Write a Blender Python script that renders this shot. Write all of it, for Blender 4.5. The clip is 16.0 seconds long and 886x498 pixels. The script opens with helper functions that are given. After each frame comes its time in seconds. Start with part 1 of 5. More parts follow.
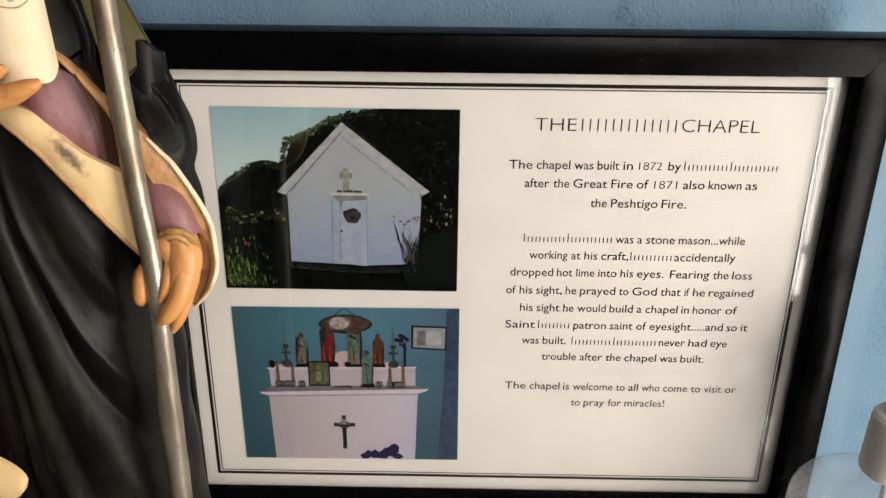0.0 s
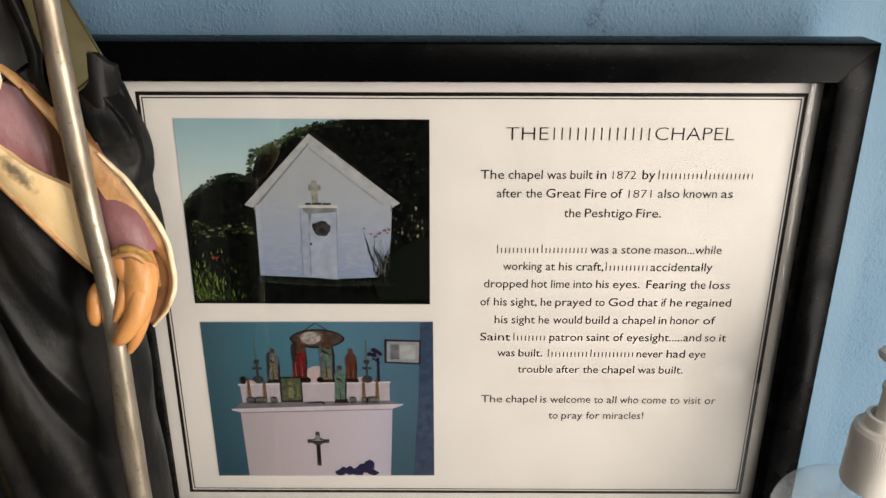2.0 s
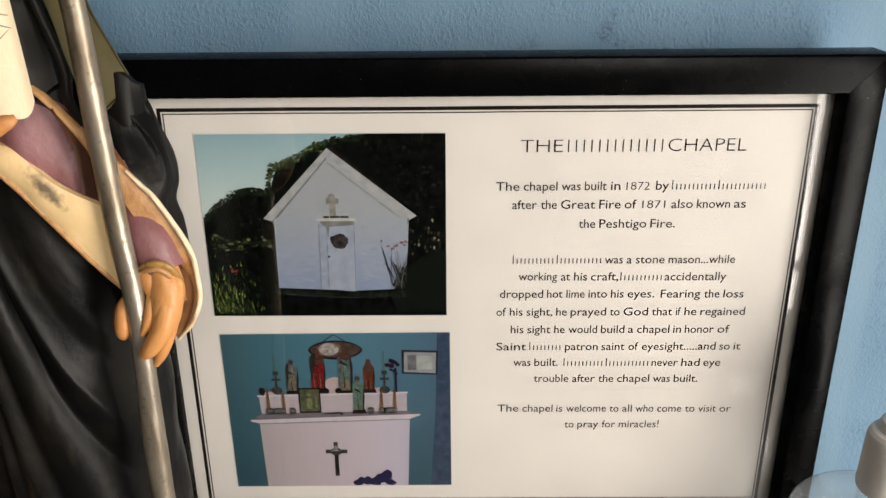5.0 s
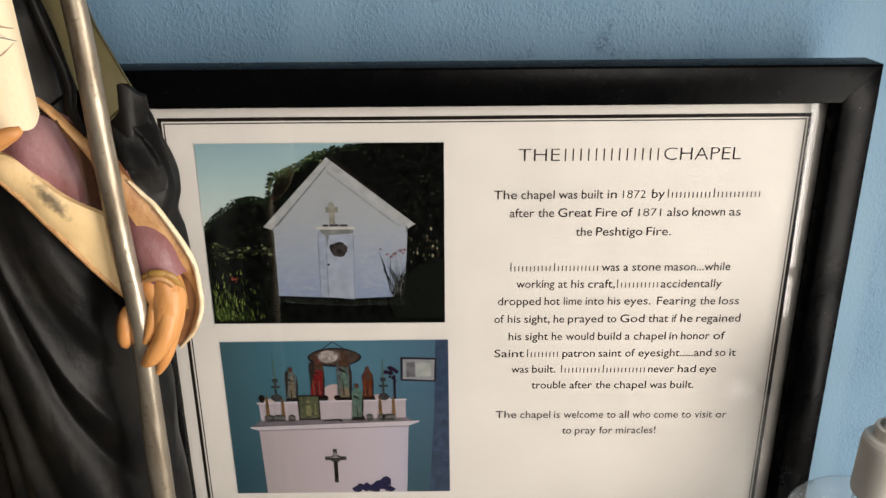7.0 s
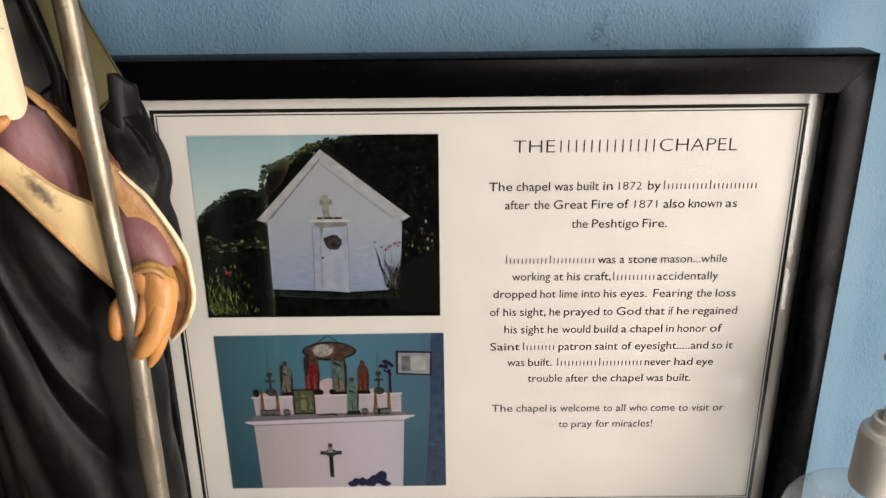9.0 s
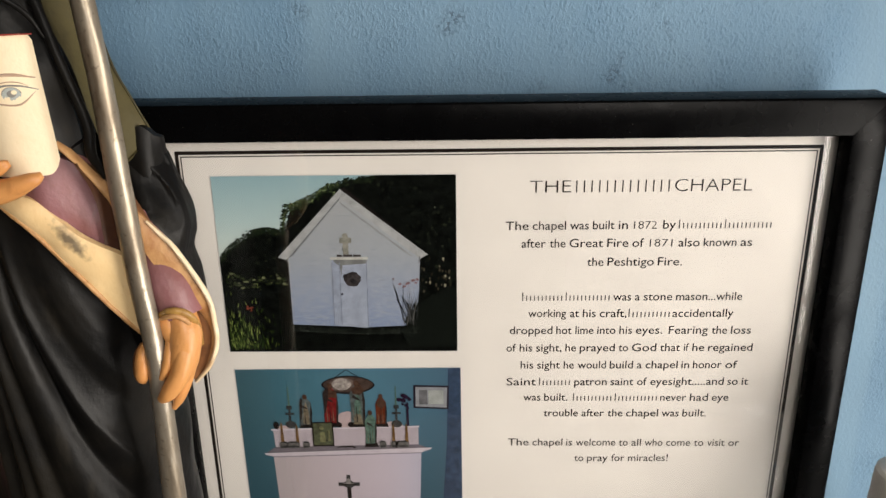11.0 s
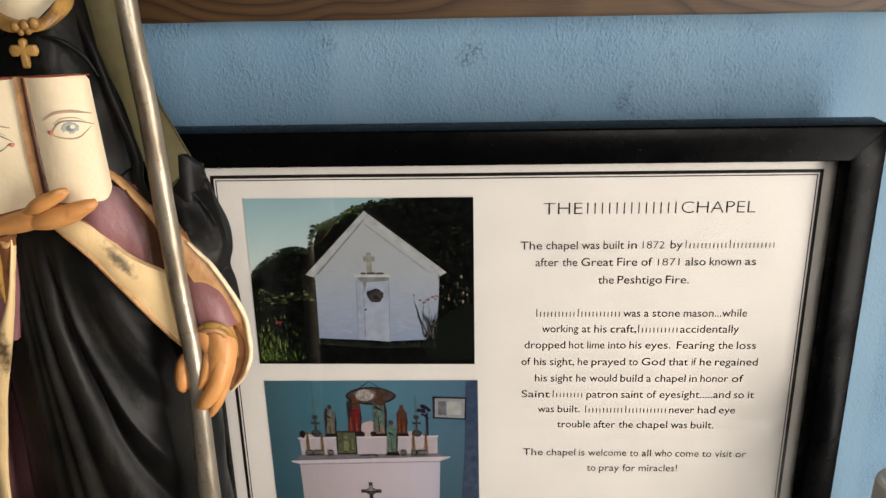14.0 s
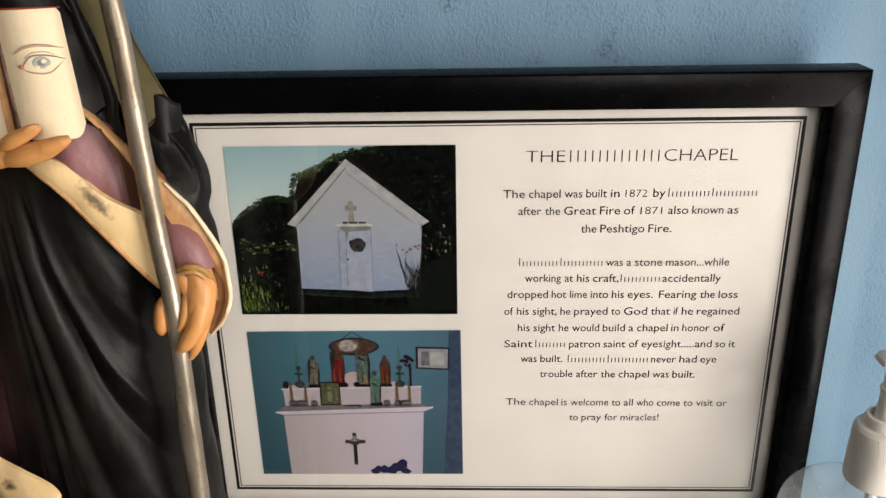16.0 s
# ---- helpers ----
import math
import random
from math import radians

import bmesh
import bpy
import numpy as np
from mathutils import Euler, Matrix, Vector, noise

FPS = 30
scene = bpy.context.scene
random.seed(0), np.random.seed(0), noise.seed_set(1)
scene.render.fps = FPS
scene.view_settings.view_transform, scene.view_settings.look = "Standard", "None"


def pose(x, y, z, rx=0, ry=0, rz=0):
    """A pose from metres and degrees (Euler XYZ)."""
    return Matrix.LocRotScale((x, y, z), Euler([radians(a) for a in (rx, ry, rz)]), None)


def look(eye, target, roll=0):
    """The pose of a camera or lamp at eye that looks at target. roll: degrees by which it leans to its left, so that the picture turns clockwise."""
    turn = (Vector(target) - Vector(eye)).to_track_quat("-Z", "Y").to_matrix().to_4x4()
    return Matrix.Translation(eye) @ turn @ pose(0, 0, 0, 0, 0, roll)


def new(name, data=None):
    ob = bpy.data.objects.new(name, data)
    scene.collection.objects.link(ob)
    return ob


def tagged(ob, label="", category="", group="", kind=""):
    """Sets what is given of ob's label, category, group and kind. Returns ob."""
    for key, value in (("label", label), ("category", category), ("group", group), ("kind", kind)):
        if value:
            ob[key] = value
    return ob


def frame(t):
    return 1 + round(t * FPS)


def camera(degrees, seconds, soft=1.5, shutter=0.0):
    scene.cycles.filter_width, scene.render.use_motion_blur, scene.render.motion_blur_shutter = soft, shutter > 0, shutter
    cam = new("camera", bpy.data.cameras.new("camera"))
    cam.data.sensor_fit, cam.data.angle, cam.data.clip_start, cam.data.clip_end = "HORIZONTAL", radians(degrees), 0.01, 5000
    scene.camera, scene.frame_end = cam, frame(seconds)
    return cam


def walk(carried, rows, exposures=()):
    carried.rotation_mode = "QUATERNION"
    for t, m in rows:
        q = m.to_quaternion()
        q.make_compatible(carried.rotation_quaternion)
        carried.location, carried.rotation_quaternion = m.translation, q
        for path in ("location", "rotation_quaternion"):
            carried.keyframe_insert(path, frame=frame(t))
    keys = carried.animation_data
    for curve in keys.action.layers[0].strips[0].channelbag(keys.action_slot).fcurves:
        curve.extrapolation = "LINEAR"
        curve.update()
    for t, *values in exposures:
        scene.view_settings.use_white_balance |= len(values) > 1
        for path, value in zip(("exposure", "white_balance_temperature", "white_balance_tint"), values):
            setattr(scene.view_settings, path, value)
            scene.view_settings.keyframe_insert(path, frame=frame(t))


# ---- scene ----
cam = camera(57.59, 16.0)
Z0 = 1.48  # height of the printed border's top line above the floor
# seconds, eye (x, y, z above Z0), direction of view, roll
ROWS = [
    (0.0, -0.02433, -0.40287, 0.07538, -0.00972, 0.92646, -0.37627, 0.588),
    (0.5, -0.02802, -0.39483, 0.06437, -0.00292, 0.92271, -0.38548, 0.409),
    (1.0, -0.01837, -0.39118, 0.06732, 0.00231, 0.92279, -0.38530, 0.138),
    (1.5, -0.01538, -0.38924, 0.07010, 0.00319, 0.92570, -0.37825, 0.220),
    (2.0, -0.01304, -0.39392, 0.07537, -0.00164, 0.92930, -0.36932, 0.142),
    (2.5, -0.01407, -0.39224, 0.07169, -0.00124, 0.93041, -0.36651, 0.184),
    (3.0, -0.01343, -0.39162, 0.07573, 0.00266, 0.92920, -0.36957, 0.104),
    (3.5, -0.01524, -0.39595, 0.07624, 0.00510, 0.92859, -0.37107, 0.081),
    (4.0, -0.01821, -0.39953, 0.07499, 0.00616, 0.93068, -0.36577, 0.121),
    (4.5, -0.01729, -0.39987, 0.07908, 0.00070, 0.93286, -0.36025, -0.123),
    (5.0, -0.01883, -0.39835, 0.07877, -0.00823, 0.93316, -0.35936, -0.514),
    (7.5, -0.02004, -0.40204, 0.08323, 0.00092, 0.93608, -0.35178, -0.486),
    (8.0, -0.01772, -0.40041, 0.08505, 0.00520, 0.93529, -0.35383, -0.425),
    (8.5, -0.01835, -0.40025, 0.07730, 0.00236, 0.93477, -0.35524, -0.574),
    (11.0, -0.01805, -0.40142, 0.09367, -0.02280, 0.93901, -0.34314, -0.921),
    (11.5, -0.01585, -0.40193, 0.10186, -0.03492, 0.93965, -0.34036, -1.638),
    (12.0, -0.01027, -0.40113, 0.10295, -0.04802, 0.93880, -0.34110, -2.087),
    (12.5, -0.01592, -0.40786, 0.10158, -0.05033, 0.93762, -0.34399, -1.859),
    (13.0, -0.01402, -0.41628, 0.10613, -0.05232, 0.93831, -0.34182, -1.790),
    (13.5, -0.01164, -0.41941, 0.10289, -0.05063, 0.94116, -0.33414, -1.443),
    (14.0, -0.01629, -0.42373, 0.10402, -0.04771, 0.94429, -0.32565, -1.307),
    (14.5, -0.02215, -0.42648, 0.10698, -0.04853, 0.94448, -0.32497, -1.427),
    (15.0, -0.02357, -0.43150, 0.10620, -0.04959, 0.94230, -0.33108, -1.371),
    (15.5, -0.01997, -0.43222, 0.09945, -0.04314, 0.93749, -0.34533, -1.154),
    (16.0, -0.01234, -0.42622, 0.09127, -0.03537, 0.93283, -0.35858, -1.112),
]
walk(cam, [(t, look((x, y, z + Z0), (x + a, y + b, z + Z0 + c), roll)) for t, x, y, z, a, b, c, roll in ROWS])

# ---- world, lights, exposure ----
world = bpy.data.worlds.new("sky")
scene.world = world
world.use_nodes = True
sky = world.node_tree.nodes.new("ShaderNodeTexSky")
sky.sky_type, sky.sun_disc = "NISHITA", False
sky.sun_elevation, sky.sun_rotation = radians(40), radians(110)
world.node_tree.links.new(sky.outputs[0], world.node_tree.nodes["Background"].inputs[0])
world.node_tree.nodes["Background"].inputs[1].default_value = 0.1
scene.view_settings.exposure = 0.86


def area_light(name, eye, target, w, h, watts, colour):
    lamp = bpy.data.lights.new(name, "AREA")
    lamp.shape, lamp.size, lamp.size_y, lamp.energy, lamp.color = "RECTANGLE", w, h, watts, colour
    ob = new(name, lamp)
    ob.matrix_world = look(eye, target)
    return ob


# daylight in the east wall's low window; an added fill in its high opening
area_light("window_daylight", (0.48, -0.46, Z0 - 0.14), (-0.2, -0.33, Z0 - 0.15), 0.34, 0.60, 4.1, (1.0, 0.925, 0.845))
# invented fill that brightens the statue, set high to stay out of the glass
area_light("added_fill_light", (0.48, -1.42, Z0 + 0.56), (-0.1, -0.6, Z0 + 0.1), 0.66, 0.66, 8.2, (1.0, 0.925, 0.845))


# ---- materials ----
class Nodes:
    """A small builder for node materials."""

    def __init__(self, name, rough=0.5, metal=0.0, spec=0.5):
        self.mat = bpy.data.materials.new(name)
        self.mat.use_nodes = True
        self.tree = self.mat.node_tree
        self.bsdf = self.tree.nodes["Principled BSDF"]
        self.bsdf.inputs["Roughness"].default_value = rough
        self.bsdf.inputs["Metallic"].default_value = metal
        self.bsdf.inputs["Specular IOR Level"].default_value = spec

    def add(self, kind, **values):
        node = self.tree.nodes.new(kind)
        for key, value in values.items():
            node.inputs[key].default_value = value
        return node

    def link(self, a, b):
        self.tree.links.new(a, b)

    def place(self, stretch=(1, 1, 1), turn=(0, 0, 0)):
        co = self.add("ShaderNodeNewGeometry")
        mp = self.add("ShaderNodeMapping")
        mp.inputs["Scale"].default_value, mp.inputs["Rotation"].default_value = stretch, turn
        self.link(co.outputs["Position"], mp.inputs["Vector"])
        return mp.outputs[0]

    def noise(self, scale, detail=4.0, rough=0.55, where=None, warp=0.0):
        n = self.add("ShaderNodeTexNoise", Scale=scale, Detail=detail, Roughness=rough, Distortion=warp)
        self.link(where or self.place(), n.inputs["Vector"])
        return n.outputs[0]

    def ramp(self, fac, stops):
        r = self.add("ShaderNodeValToRGB")
        while len(r.color_ramp.elements) < len(stops):
            r.color_ramp.elements.new(0.5)
        for el, (at, c) in zip(r.color_ramp.elements, stops):
            el.position, el.color = at, (*c, 1) if len(c) == 3 else c
        self.link(fac, r.inputs[0])
        return r.outputs[0]

    def grey(self, fac, a, b, lo=0.0, hi=1.0):
        m = self.add("ShaderNodeMapRange")
        for key, v in (("From Min", a), ("From Max", b), ("To Min", lo), ("To Max", hi)):
            m.inputs[key].default_value = v
        self.link(fac, m.inputs[0])
        return m.outputs[0]

    def mix(self, fac, a, b, blend="MIX"):
        m = self.tree.nodes.new("ShaderNodeMix")
        m.data_type, m.blend_type = "RGBA", blend
        for sock, v in ((m.inputs[0], fac), (m.inputs[6], a), (m.inputs[7], b)):
            if isinstance(v, (int, float)):
                sock.default_value = v
            elif isinstance(v, tuple):
                sock.default_value = (*v, 1)
            else:
                self.link(v, sock)
        return m.outputs[2]

    def calc(self, op, a, b=0.0):
        m = self.tree.nodes.new("ShaderNodeMath")
        m.operation = op
        for sock, v in ((m.inputs[0], a), (m.inputs[1], b)):
            if isinstance(v, (int, float)):
                sock.default_value = v
            else:
                self.link(v, sock)
        return m.outputs[0]

    def colour(self, c):
        if isinstance(c, tuple):
            self.bsdf.inputs["Base Color"].default_value = (*c, 1)
        else:
            self.link(c, self.bsdf.inputs["Base Color"])

    def rough(self, fac):
        self.link(fac, self.bsdf.inputs["Roughness"])

    def bump(self, fac, depth, strength=1.0):
        b = self.add("ShaderNodeBump", Strength=strength, Distance=depth)
        self.link(fac, b.inputs["Height"])
        self.link(b.outputs[0], self.bsdf.inputs["Normal"])


def painted(name, base, worn, rough=0.5, grain=60.0, spots=0.6, spec=0.5, bump=0.0003):
    """Hand-painted plaster: base colour, worn patches at two scales, small relief."""
    n = Nodes(name, rough, 0.0, spec)
    big, fine = n.noise(grain, 5.0), n.noise(grain * 9, 3.0)
    patch = n.calc("ADD", n.grey(big, 0.42, 0.72, 0.0, 0.7), n.grey(fine, 0.5, 0.8, 0.0, 0.4))
    n.colour(n.mix(n.calc("MULTIPLY", patch, spots), base, worn))
    n.rough(n.grey(fine, 0.3, 0.7, rough - 0.1, rough + 0.1))
    n.bump(n.calc("ADD", big, n.calc("MULTIPLY", fine, 0.3)), bump)
    return n.mat


def printed(name, base, spread=0.12, rough=0.3, grain=220.0):
    """Ink on photo paper, with a little mottling."""
    n = Nodes(name, rough, 0.0, 0.08)
    base = tuple(c * 0.78 for c in base)
    dark = tuple(c * (1 - 2 * spread) for c in base)
    light = tuple(min(c * (1 + spread), 0.9) for c in base)
    n.colour(n.ramp(n.noise(grain, 4.0), [(0.3, dark), (0.7, light)]))
    return n.mat


def islands(name, stops, rough=0.3):
    """Ink whose colour differs from one small shape to the next."""
    n = Nodes(name, rough, 0.0, 0.08)
    geo = n.add("ShaderNodeNewGeometry")
    n.colour(n.ramp(geo.outputs["Random Per Island"], [(at, tuple(v * 0.8 for v in c)) for at, c in stops]))
    return n.mat


# blue roller-stippled plaster with smoother patches and dark scuffs
def wall_paint():
    n = Nodes("blue_plaster", 0.6, 0.0, 0.35)
    tall = n.place((1.0, 1.0, 0.68), (0, 0.28, 0))
    stipple = n.noise(1500, 2.0, 0.5, tall, 0.3)
    lumps = n.noise(680, 2.5, 0.5, tall, 0.35)
    # roller bands and trowelled patches where the stipple is flattened
    bands = n.grey(n.noise(24, 1.0, 0.4, n.place((1.0, 1.0, 0.05))), 0.60, 0.68, 1.0, 0.4)
    patch = n.grey(n.noise(26, 4.0, 0.55), 0.36, 0.56, 0.45, 1.0)
    rough = n.calc("MULTIPLY", bands, patch)
    strokes = n.noise(30, 5.0, 0.6, n.place((1.0, 1.0, 0.18)))
    ridges = n.calc("ADD", n.calc("MULTIPLY", stipple, 0.45), n.calc("MULTIPLY", n.grey(lumps, 0.42, 0.70), 0.75))
    height = n.calc("ADD", n.calc("MULTIPLY", ridges, rough), n.calc("MULTIPLY", strokes, 0.5))
    base = n.ramp(strokes, [(0.3, (0.155, 0.28, 0.41)), (0.7, (0.19, 0.32, 0.445))])
    base = n.mix(n.grey(n.noise(9, 4.0), 0.45, 0.75, 0.0, 0.5), base, (0.22, 0.345, 0.455))
    base = n.mix(n.grey(bands, 0.4, 1.0, 0.35, 0.0), base, (0.24, 0.37, 0.47))
    pits = n.grey(n.calc("MULTIPLY", lumps, rough), 0.56, 0.68, 0.0, 0.3)
    base = n.mix(pits, base, (0.10, 0.18, 0.26))
    # scuffs where the plaster was knocked, speckled, and two long scrapes
    ragged, speckle = n.noise(160, 4.0), n.grey(n.noise(520, 2.5), 0.46, 0.56, 0.03, 1.0)
    geo = n.add("ShaderNodeNewGeometry")
    for x, z, wide, high, lean, strength in ((0.0625, 0.0346, 0.006, 0.009, 20, 0.8), (-0.0222, 0.0625, 0.011, 0.008, -50, 0.75), (-0.1018, 0.066, 0.007, 0.006, 0, 0.6), (0.083, 0.072, 0.003, 0.016, 15, 0.45), (0.090, 0.053, 0.002, 0.013, -22, 0.4), (0.0228, 0.0266, 0.007, 0.006, 0, 0.35), (0.1300, 0.0725, 0.009, 0.004, 20, 0.4), (0.0690, 0.027, 0.004, 0.004, 0, 0.5)):
        mp, off = n.add("ShaderNodeMapping"), n.tree.nodes.new("ShaderNodeVectorMath")
        mp.vector_type, off.operation = "TEXTURE", "LENGTH"
        mp.inputs["Location"].default_value, mp.inputs["Rotation"].default_value, mp.inputs["Scale"].default_value = (x, WALL, Z0 + z), (0, radians(lean), 0), (wide, 0.05, high)
        n.link(geo.outputs["Position"], mp.inputs["Vector"])
        n.link(mp.outputs[0], off.inputs[0])
        near = n.calc("ADD", off.outputs["Value"], n.calc("MULTIPLY", n.calc("SUBTRACT", ragged, 0.5), 2.4))
        mark = n.calc("MULTIPLY", n.grey(near, 0.15, 1.0, strength, 0.0), speckle)
        base = n.mix(mark, base, (0.07, 0.115, 0.16))
        height = n.calc("SUBTRACT", height, n.calc("MULTIPLY", mark, 0.6))
    n.colour(base)
    n.bump(height, 0.00046, 1.0)
    return n.mat


WALL = 0.0286  # y of the wall's face
MAT = {}
MAT["wall"] = wall_paint()


def wood():
    n = Nodes("stained_fir", 0.5)
    # slow sideways drift bends the growth rings into long arches
    drift = n.grey(n.noise(11, 2.0, 0.5, n.place((0.45, 1.0, 1.0))), 0.2, 0.8, -0.045, 0.045)
    co, sep, join = n.add("ShaderNodeNewGeometry"), n.add("ShaderNodeSeparateXYZ"), n.add("ShaderNodeCombineXYZ")
    n.link(co.outputs["Position"], sep.inputs[0])
    n.link(n.calc("MULTIPLY", sep.outputs[0], 0.12), join.inputs[0])
    n.link(sep.outputs[1], join.inputs[1])
    n.link(n.calc("ADD", sep.outputs[2], drift), join.inputs[2])
    w = n.add("ShaderNodeTexWave", Scale=42.0, Distortion=3.0, Detail=3.0)
    w.inputs["Detail Scale"].default_value = 1.6
    w.bands_direction, w.wave_profile = "Z", "SAW"
    n.link(join.outputs[0], w.inputs["Vector"])
    fibre = n.noise(520, 4.0, 0.6, n.place((0.05, 1, 1)))
    c = n.ramp(w.outputs[1], [(0.0, (0.085, 0.042, 0.014)), (0.45, (0.115, 0.06, 0.02)), (0.8, (0.055, 0.026, 0.009)), (0.95, (0.018, 0.008, 0.004)), (1.0, (0.07, 0.034, 0.012))])
    c = n.mix(n.grey(n.noise(7, 3.0, 0.5, n.place((0.6, 1, 1))), 0.35, 0.65, 0.0, 0.55), c, (0.036, 0.016, 0.006))
    c = n.mix(n.grey(fibre, 0.45, 0.75, 0.0, 0.4), c, (0.03, 0.014, 0.006))
    n.colour(c)
    n.bump(n.calc("ADD", w.outputs[1], fibre), 0.0005, 0.6)
    return n.mat


def black_lacquer():
    n = Nodes("black_moulding", 0.3, 0.0, 0.07)
    specks = n.noise(900, 2.0)
    c = n.mix(n.grey(n.noise(30, 4.0), 0.4, 0.8, 0.0, 0.5), (0.0013, 0.0013, 0.0015), (0.003, 0.003, 0.003))
    n.colour(n.mix(n.grey(specks, 0.76, 0.80, 0.0, 0.5), c, (0.22, 0.21, 0.19)))
    n.rough(n.grey(n.noise(70, 4.0), 0.3, 0.7, 0.22, 0.32))
    n.bump(n.noise(240, 3.0, 0.5, n.place((0.3, 1, 1))), 0.00004)
    return n.mat


def sheet_paper():
    n = Nodes("cream_card", 0.55, 0.0, 0.3)
    c = n.ramp(n.noise(24, 5.0), [(0.3, (0.60, 0.57, 0.53)), (0.7, (0.65, 0.62, 0.575))])
    n.colour(n.mix(n.grey(n.noise(700, 2.0), 0.4, 0.8, 0.0, 0.25), c, (0.57, 0.535, 0.485)))
    n.bump(n.noise(9, 2.0), 0.0022)
    return n.mat


def glass_pane():
    m = bpy.data.materials.new("clear_glass")
    m.use_nodes = True
    t = m.node_tree
    t.nodes.remove(t.nodes["Principled BSDF"])
    clear, gloss, fres, mixer = (t.nodes.new("ShaderNode" + k) for k in ("BsdfTransparent", "BsdfGlossy", "Fresnel", "MixShader"))
    gloss.inputs["Roughness"].default_value = 0.0
    fres.inputs["IOR"].default_value = 1.45
    t.links.new(fres.outputs[0], mixer.inputs[0])
    t.links.new(clear.outputs[0], mixer.inputs[1])
    t.links.new(gloss.outputs[0], mixer.inputs[2])
    t.links.new(mixer.outputs[0], t.nodes["Material Output"].inputs[0])
    return m


def clear_shell(name, tint, milk, rough=0.06):
    """A thin see-through wall: tinted clear, a little milky, with gloss."""
    m = bpy.data.materials.new(name)
    m.use_nodes = True
    t = m.node_tree
    t.nodes.remove(t.nodes["Principled BSDF"])
    clear, white, gloss, edge, mix_a, mix_b = (t.nodes.new("ShaderNode" + k) for k in ("BsdfTransparent", "BsdfDiffuse", "BsdfGlossy", "LayerWeight", "MixShader", "MixShader"))
    clear.inputs["Color"].default_value = (*tint, 1)
    white.inputs["Color"].default_value = (0.82, 0.87, 0.89, 1)
    gloss.inputs["Roughness"].default_value = rough
    mix_a.inputs[0].default_value, edge.inputs["Blend"].default_value = milk, 0.13
    for a, b in ((edge.outputs["Facing"], mix_b.inputs[0]), (clear.outputs[0], mix_a.inputs[1]), (white.outputs[0], mix_a.inputs[2]), (mix_a.outputs[0], mix_b.inputs[1]), (gloss.outputs[0], mix_b.inputs[2]), (mix_b.outputs[0], t.nodes["Material Output"].inputs[0])):
        t.links.new(a, b)
    return m


def metal_paint():
    n = Nodes("worn_silver_paint", 0.3, 0.65, 0.5)
    streak = n.noise(80, 5.0, 0.6, n.place((1, 1, 0.22)))
    c = n.ramp(streak, [(0.30, (0.13, 0.09, 0.055)), (0.46, (0.30, 0.25, 0.185)), (0.72, (0.50, 0.445, 0.365))])
    n.colour(n.mix(n.grey(n.noise(420, 3.0), 0.6, 0.75, 0.0, 0.5), c, (0.06, 0.035, 0.02)))
    n.rough(n.grey(streak, 0.3, 0.7, 0.44, 0.32))
    n.bump(n.calc("ADD", n.noise(220, 4.0), streak), 0.00012)
    return n.mat


def glazed(name, base, glaze, deep, rough=0.42, scale=40.0, amount=0.75, stains=(), relief=0.0004):
    """Hand-painted plaster with a brown glaze rubbed over it: soft patches, brush streaks, specks, shaped stains."""
    n = Nodes(name, rough, 0.0, 0.4)
    big, fine = n.noise(scale, 4.0, 0.6, None, 0.6), n.noise(scale * 10, 3.0)
    streak = n.noise(scale * 3.2, 5.0, 0.6, n.place((1, 1, 0.4), (0, 0.5, 0)))
    c = n.mix(n.grey(big, 0.46, 0.70, 0.0, amount), base, glaze)
    c = n.mix(n.grey(streak, 0.58, 0.76, 0.0, amount * 0.7), c, deep)
    c = n.mix(n.grey(fine, 0.62, 0.78, 0.0, 0.35), c, glaze)
    for at, turn, half, strength, tone in stains:
        co, mp, length = n.add("ShaderNodeNewGeometry"), n.add("ShaderNodeMapping"), n.tree.nodes.new("ShaderNodeVectorMath")
        mp.vector_type = "TEXTURE"
        mp.inputs["Location"].default_value, mp.inputs["Rotation"].default_value, mp.inputs["Scale"].default_value = at, (0, radians(turn), 0), half
        length.operation = "LENGTH"
        n.link(co.outputs["Position"], mp.inputs["Vector"])
        n.link(mp.outputs[0], length.inputs[0])
        d = n.calc("ADD", length.outputs["Value"], n.grey(n.noise(330, 4.0), 0.2, 0.8, -0.55, 0.55))
        c = n.mix(n.grey(d, 0.2, 1.15, strength, 0.0), c, tone)
    n.colour(c)
    n.rough(n.grey(fine, 0.3, 0.7, rough - 0.1, rough + 0.1))
    n.bump(n.calc("ADD", big, n.calc("MULTIPLY", n.calc("ADD", fine, streak), 0.3)), relief)
    return n.mat


def robe_paint():
    n = Nodes("black_robe_paint", 0.4, 0.0, 0.14)
    big, streak = n.noise(30, 4.0), n.noise(70, 5.0, 0.6, n.place((1, 1, 0.3)))
    c = n.mix(n.grey(big, 0.4, 0.75, 0.0, 0.8), (0.0058, 0.0055, 0.0052), (0.017, 0.0147, 0.0112))
    n.colour(n.mix(n.grey(streak, 0.62, 0.8, 0.0, 0.35), c, (0.05, 0.042, 0.030)))
    n.rough(n.grey(streak, 0.3, 0.7, 0.34, 0.5))
    n.bump(n.noise(110, 4.0), 0.0005)
    return n.mat


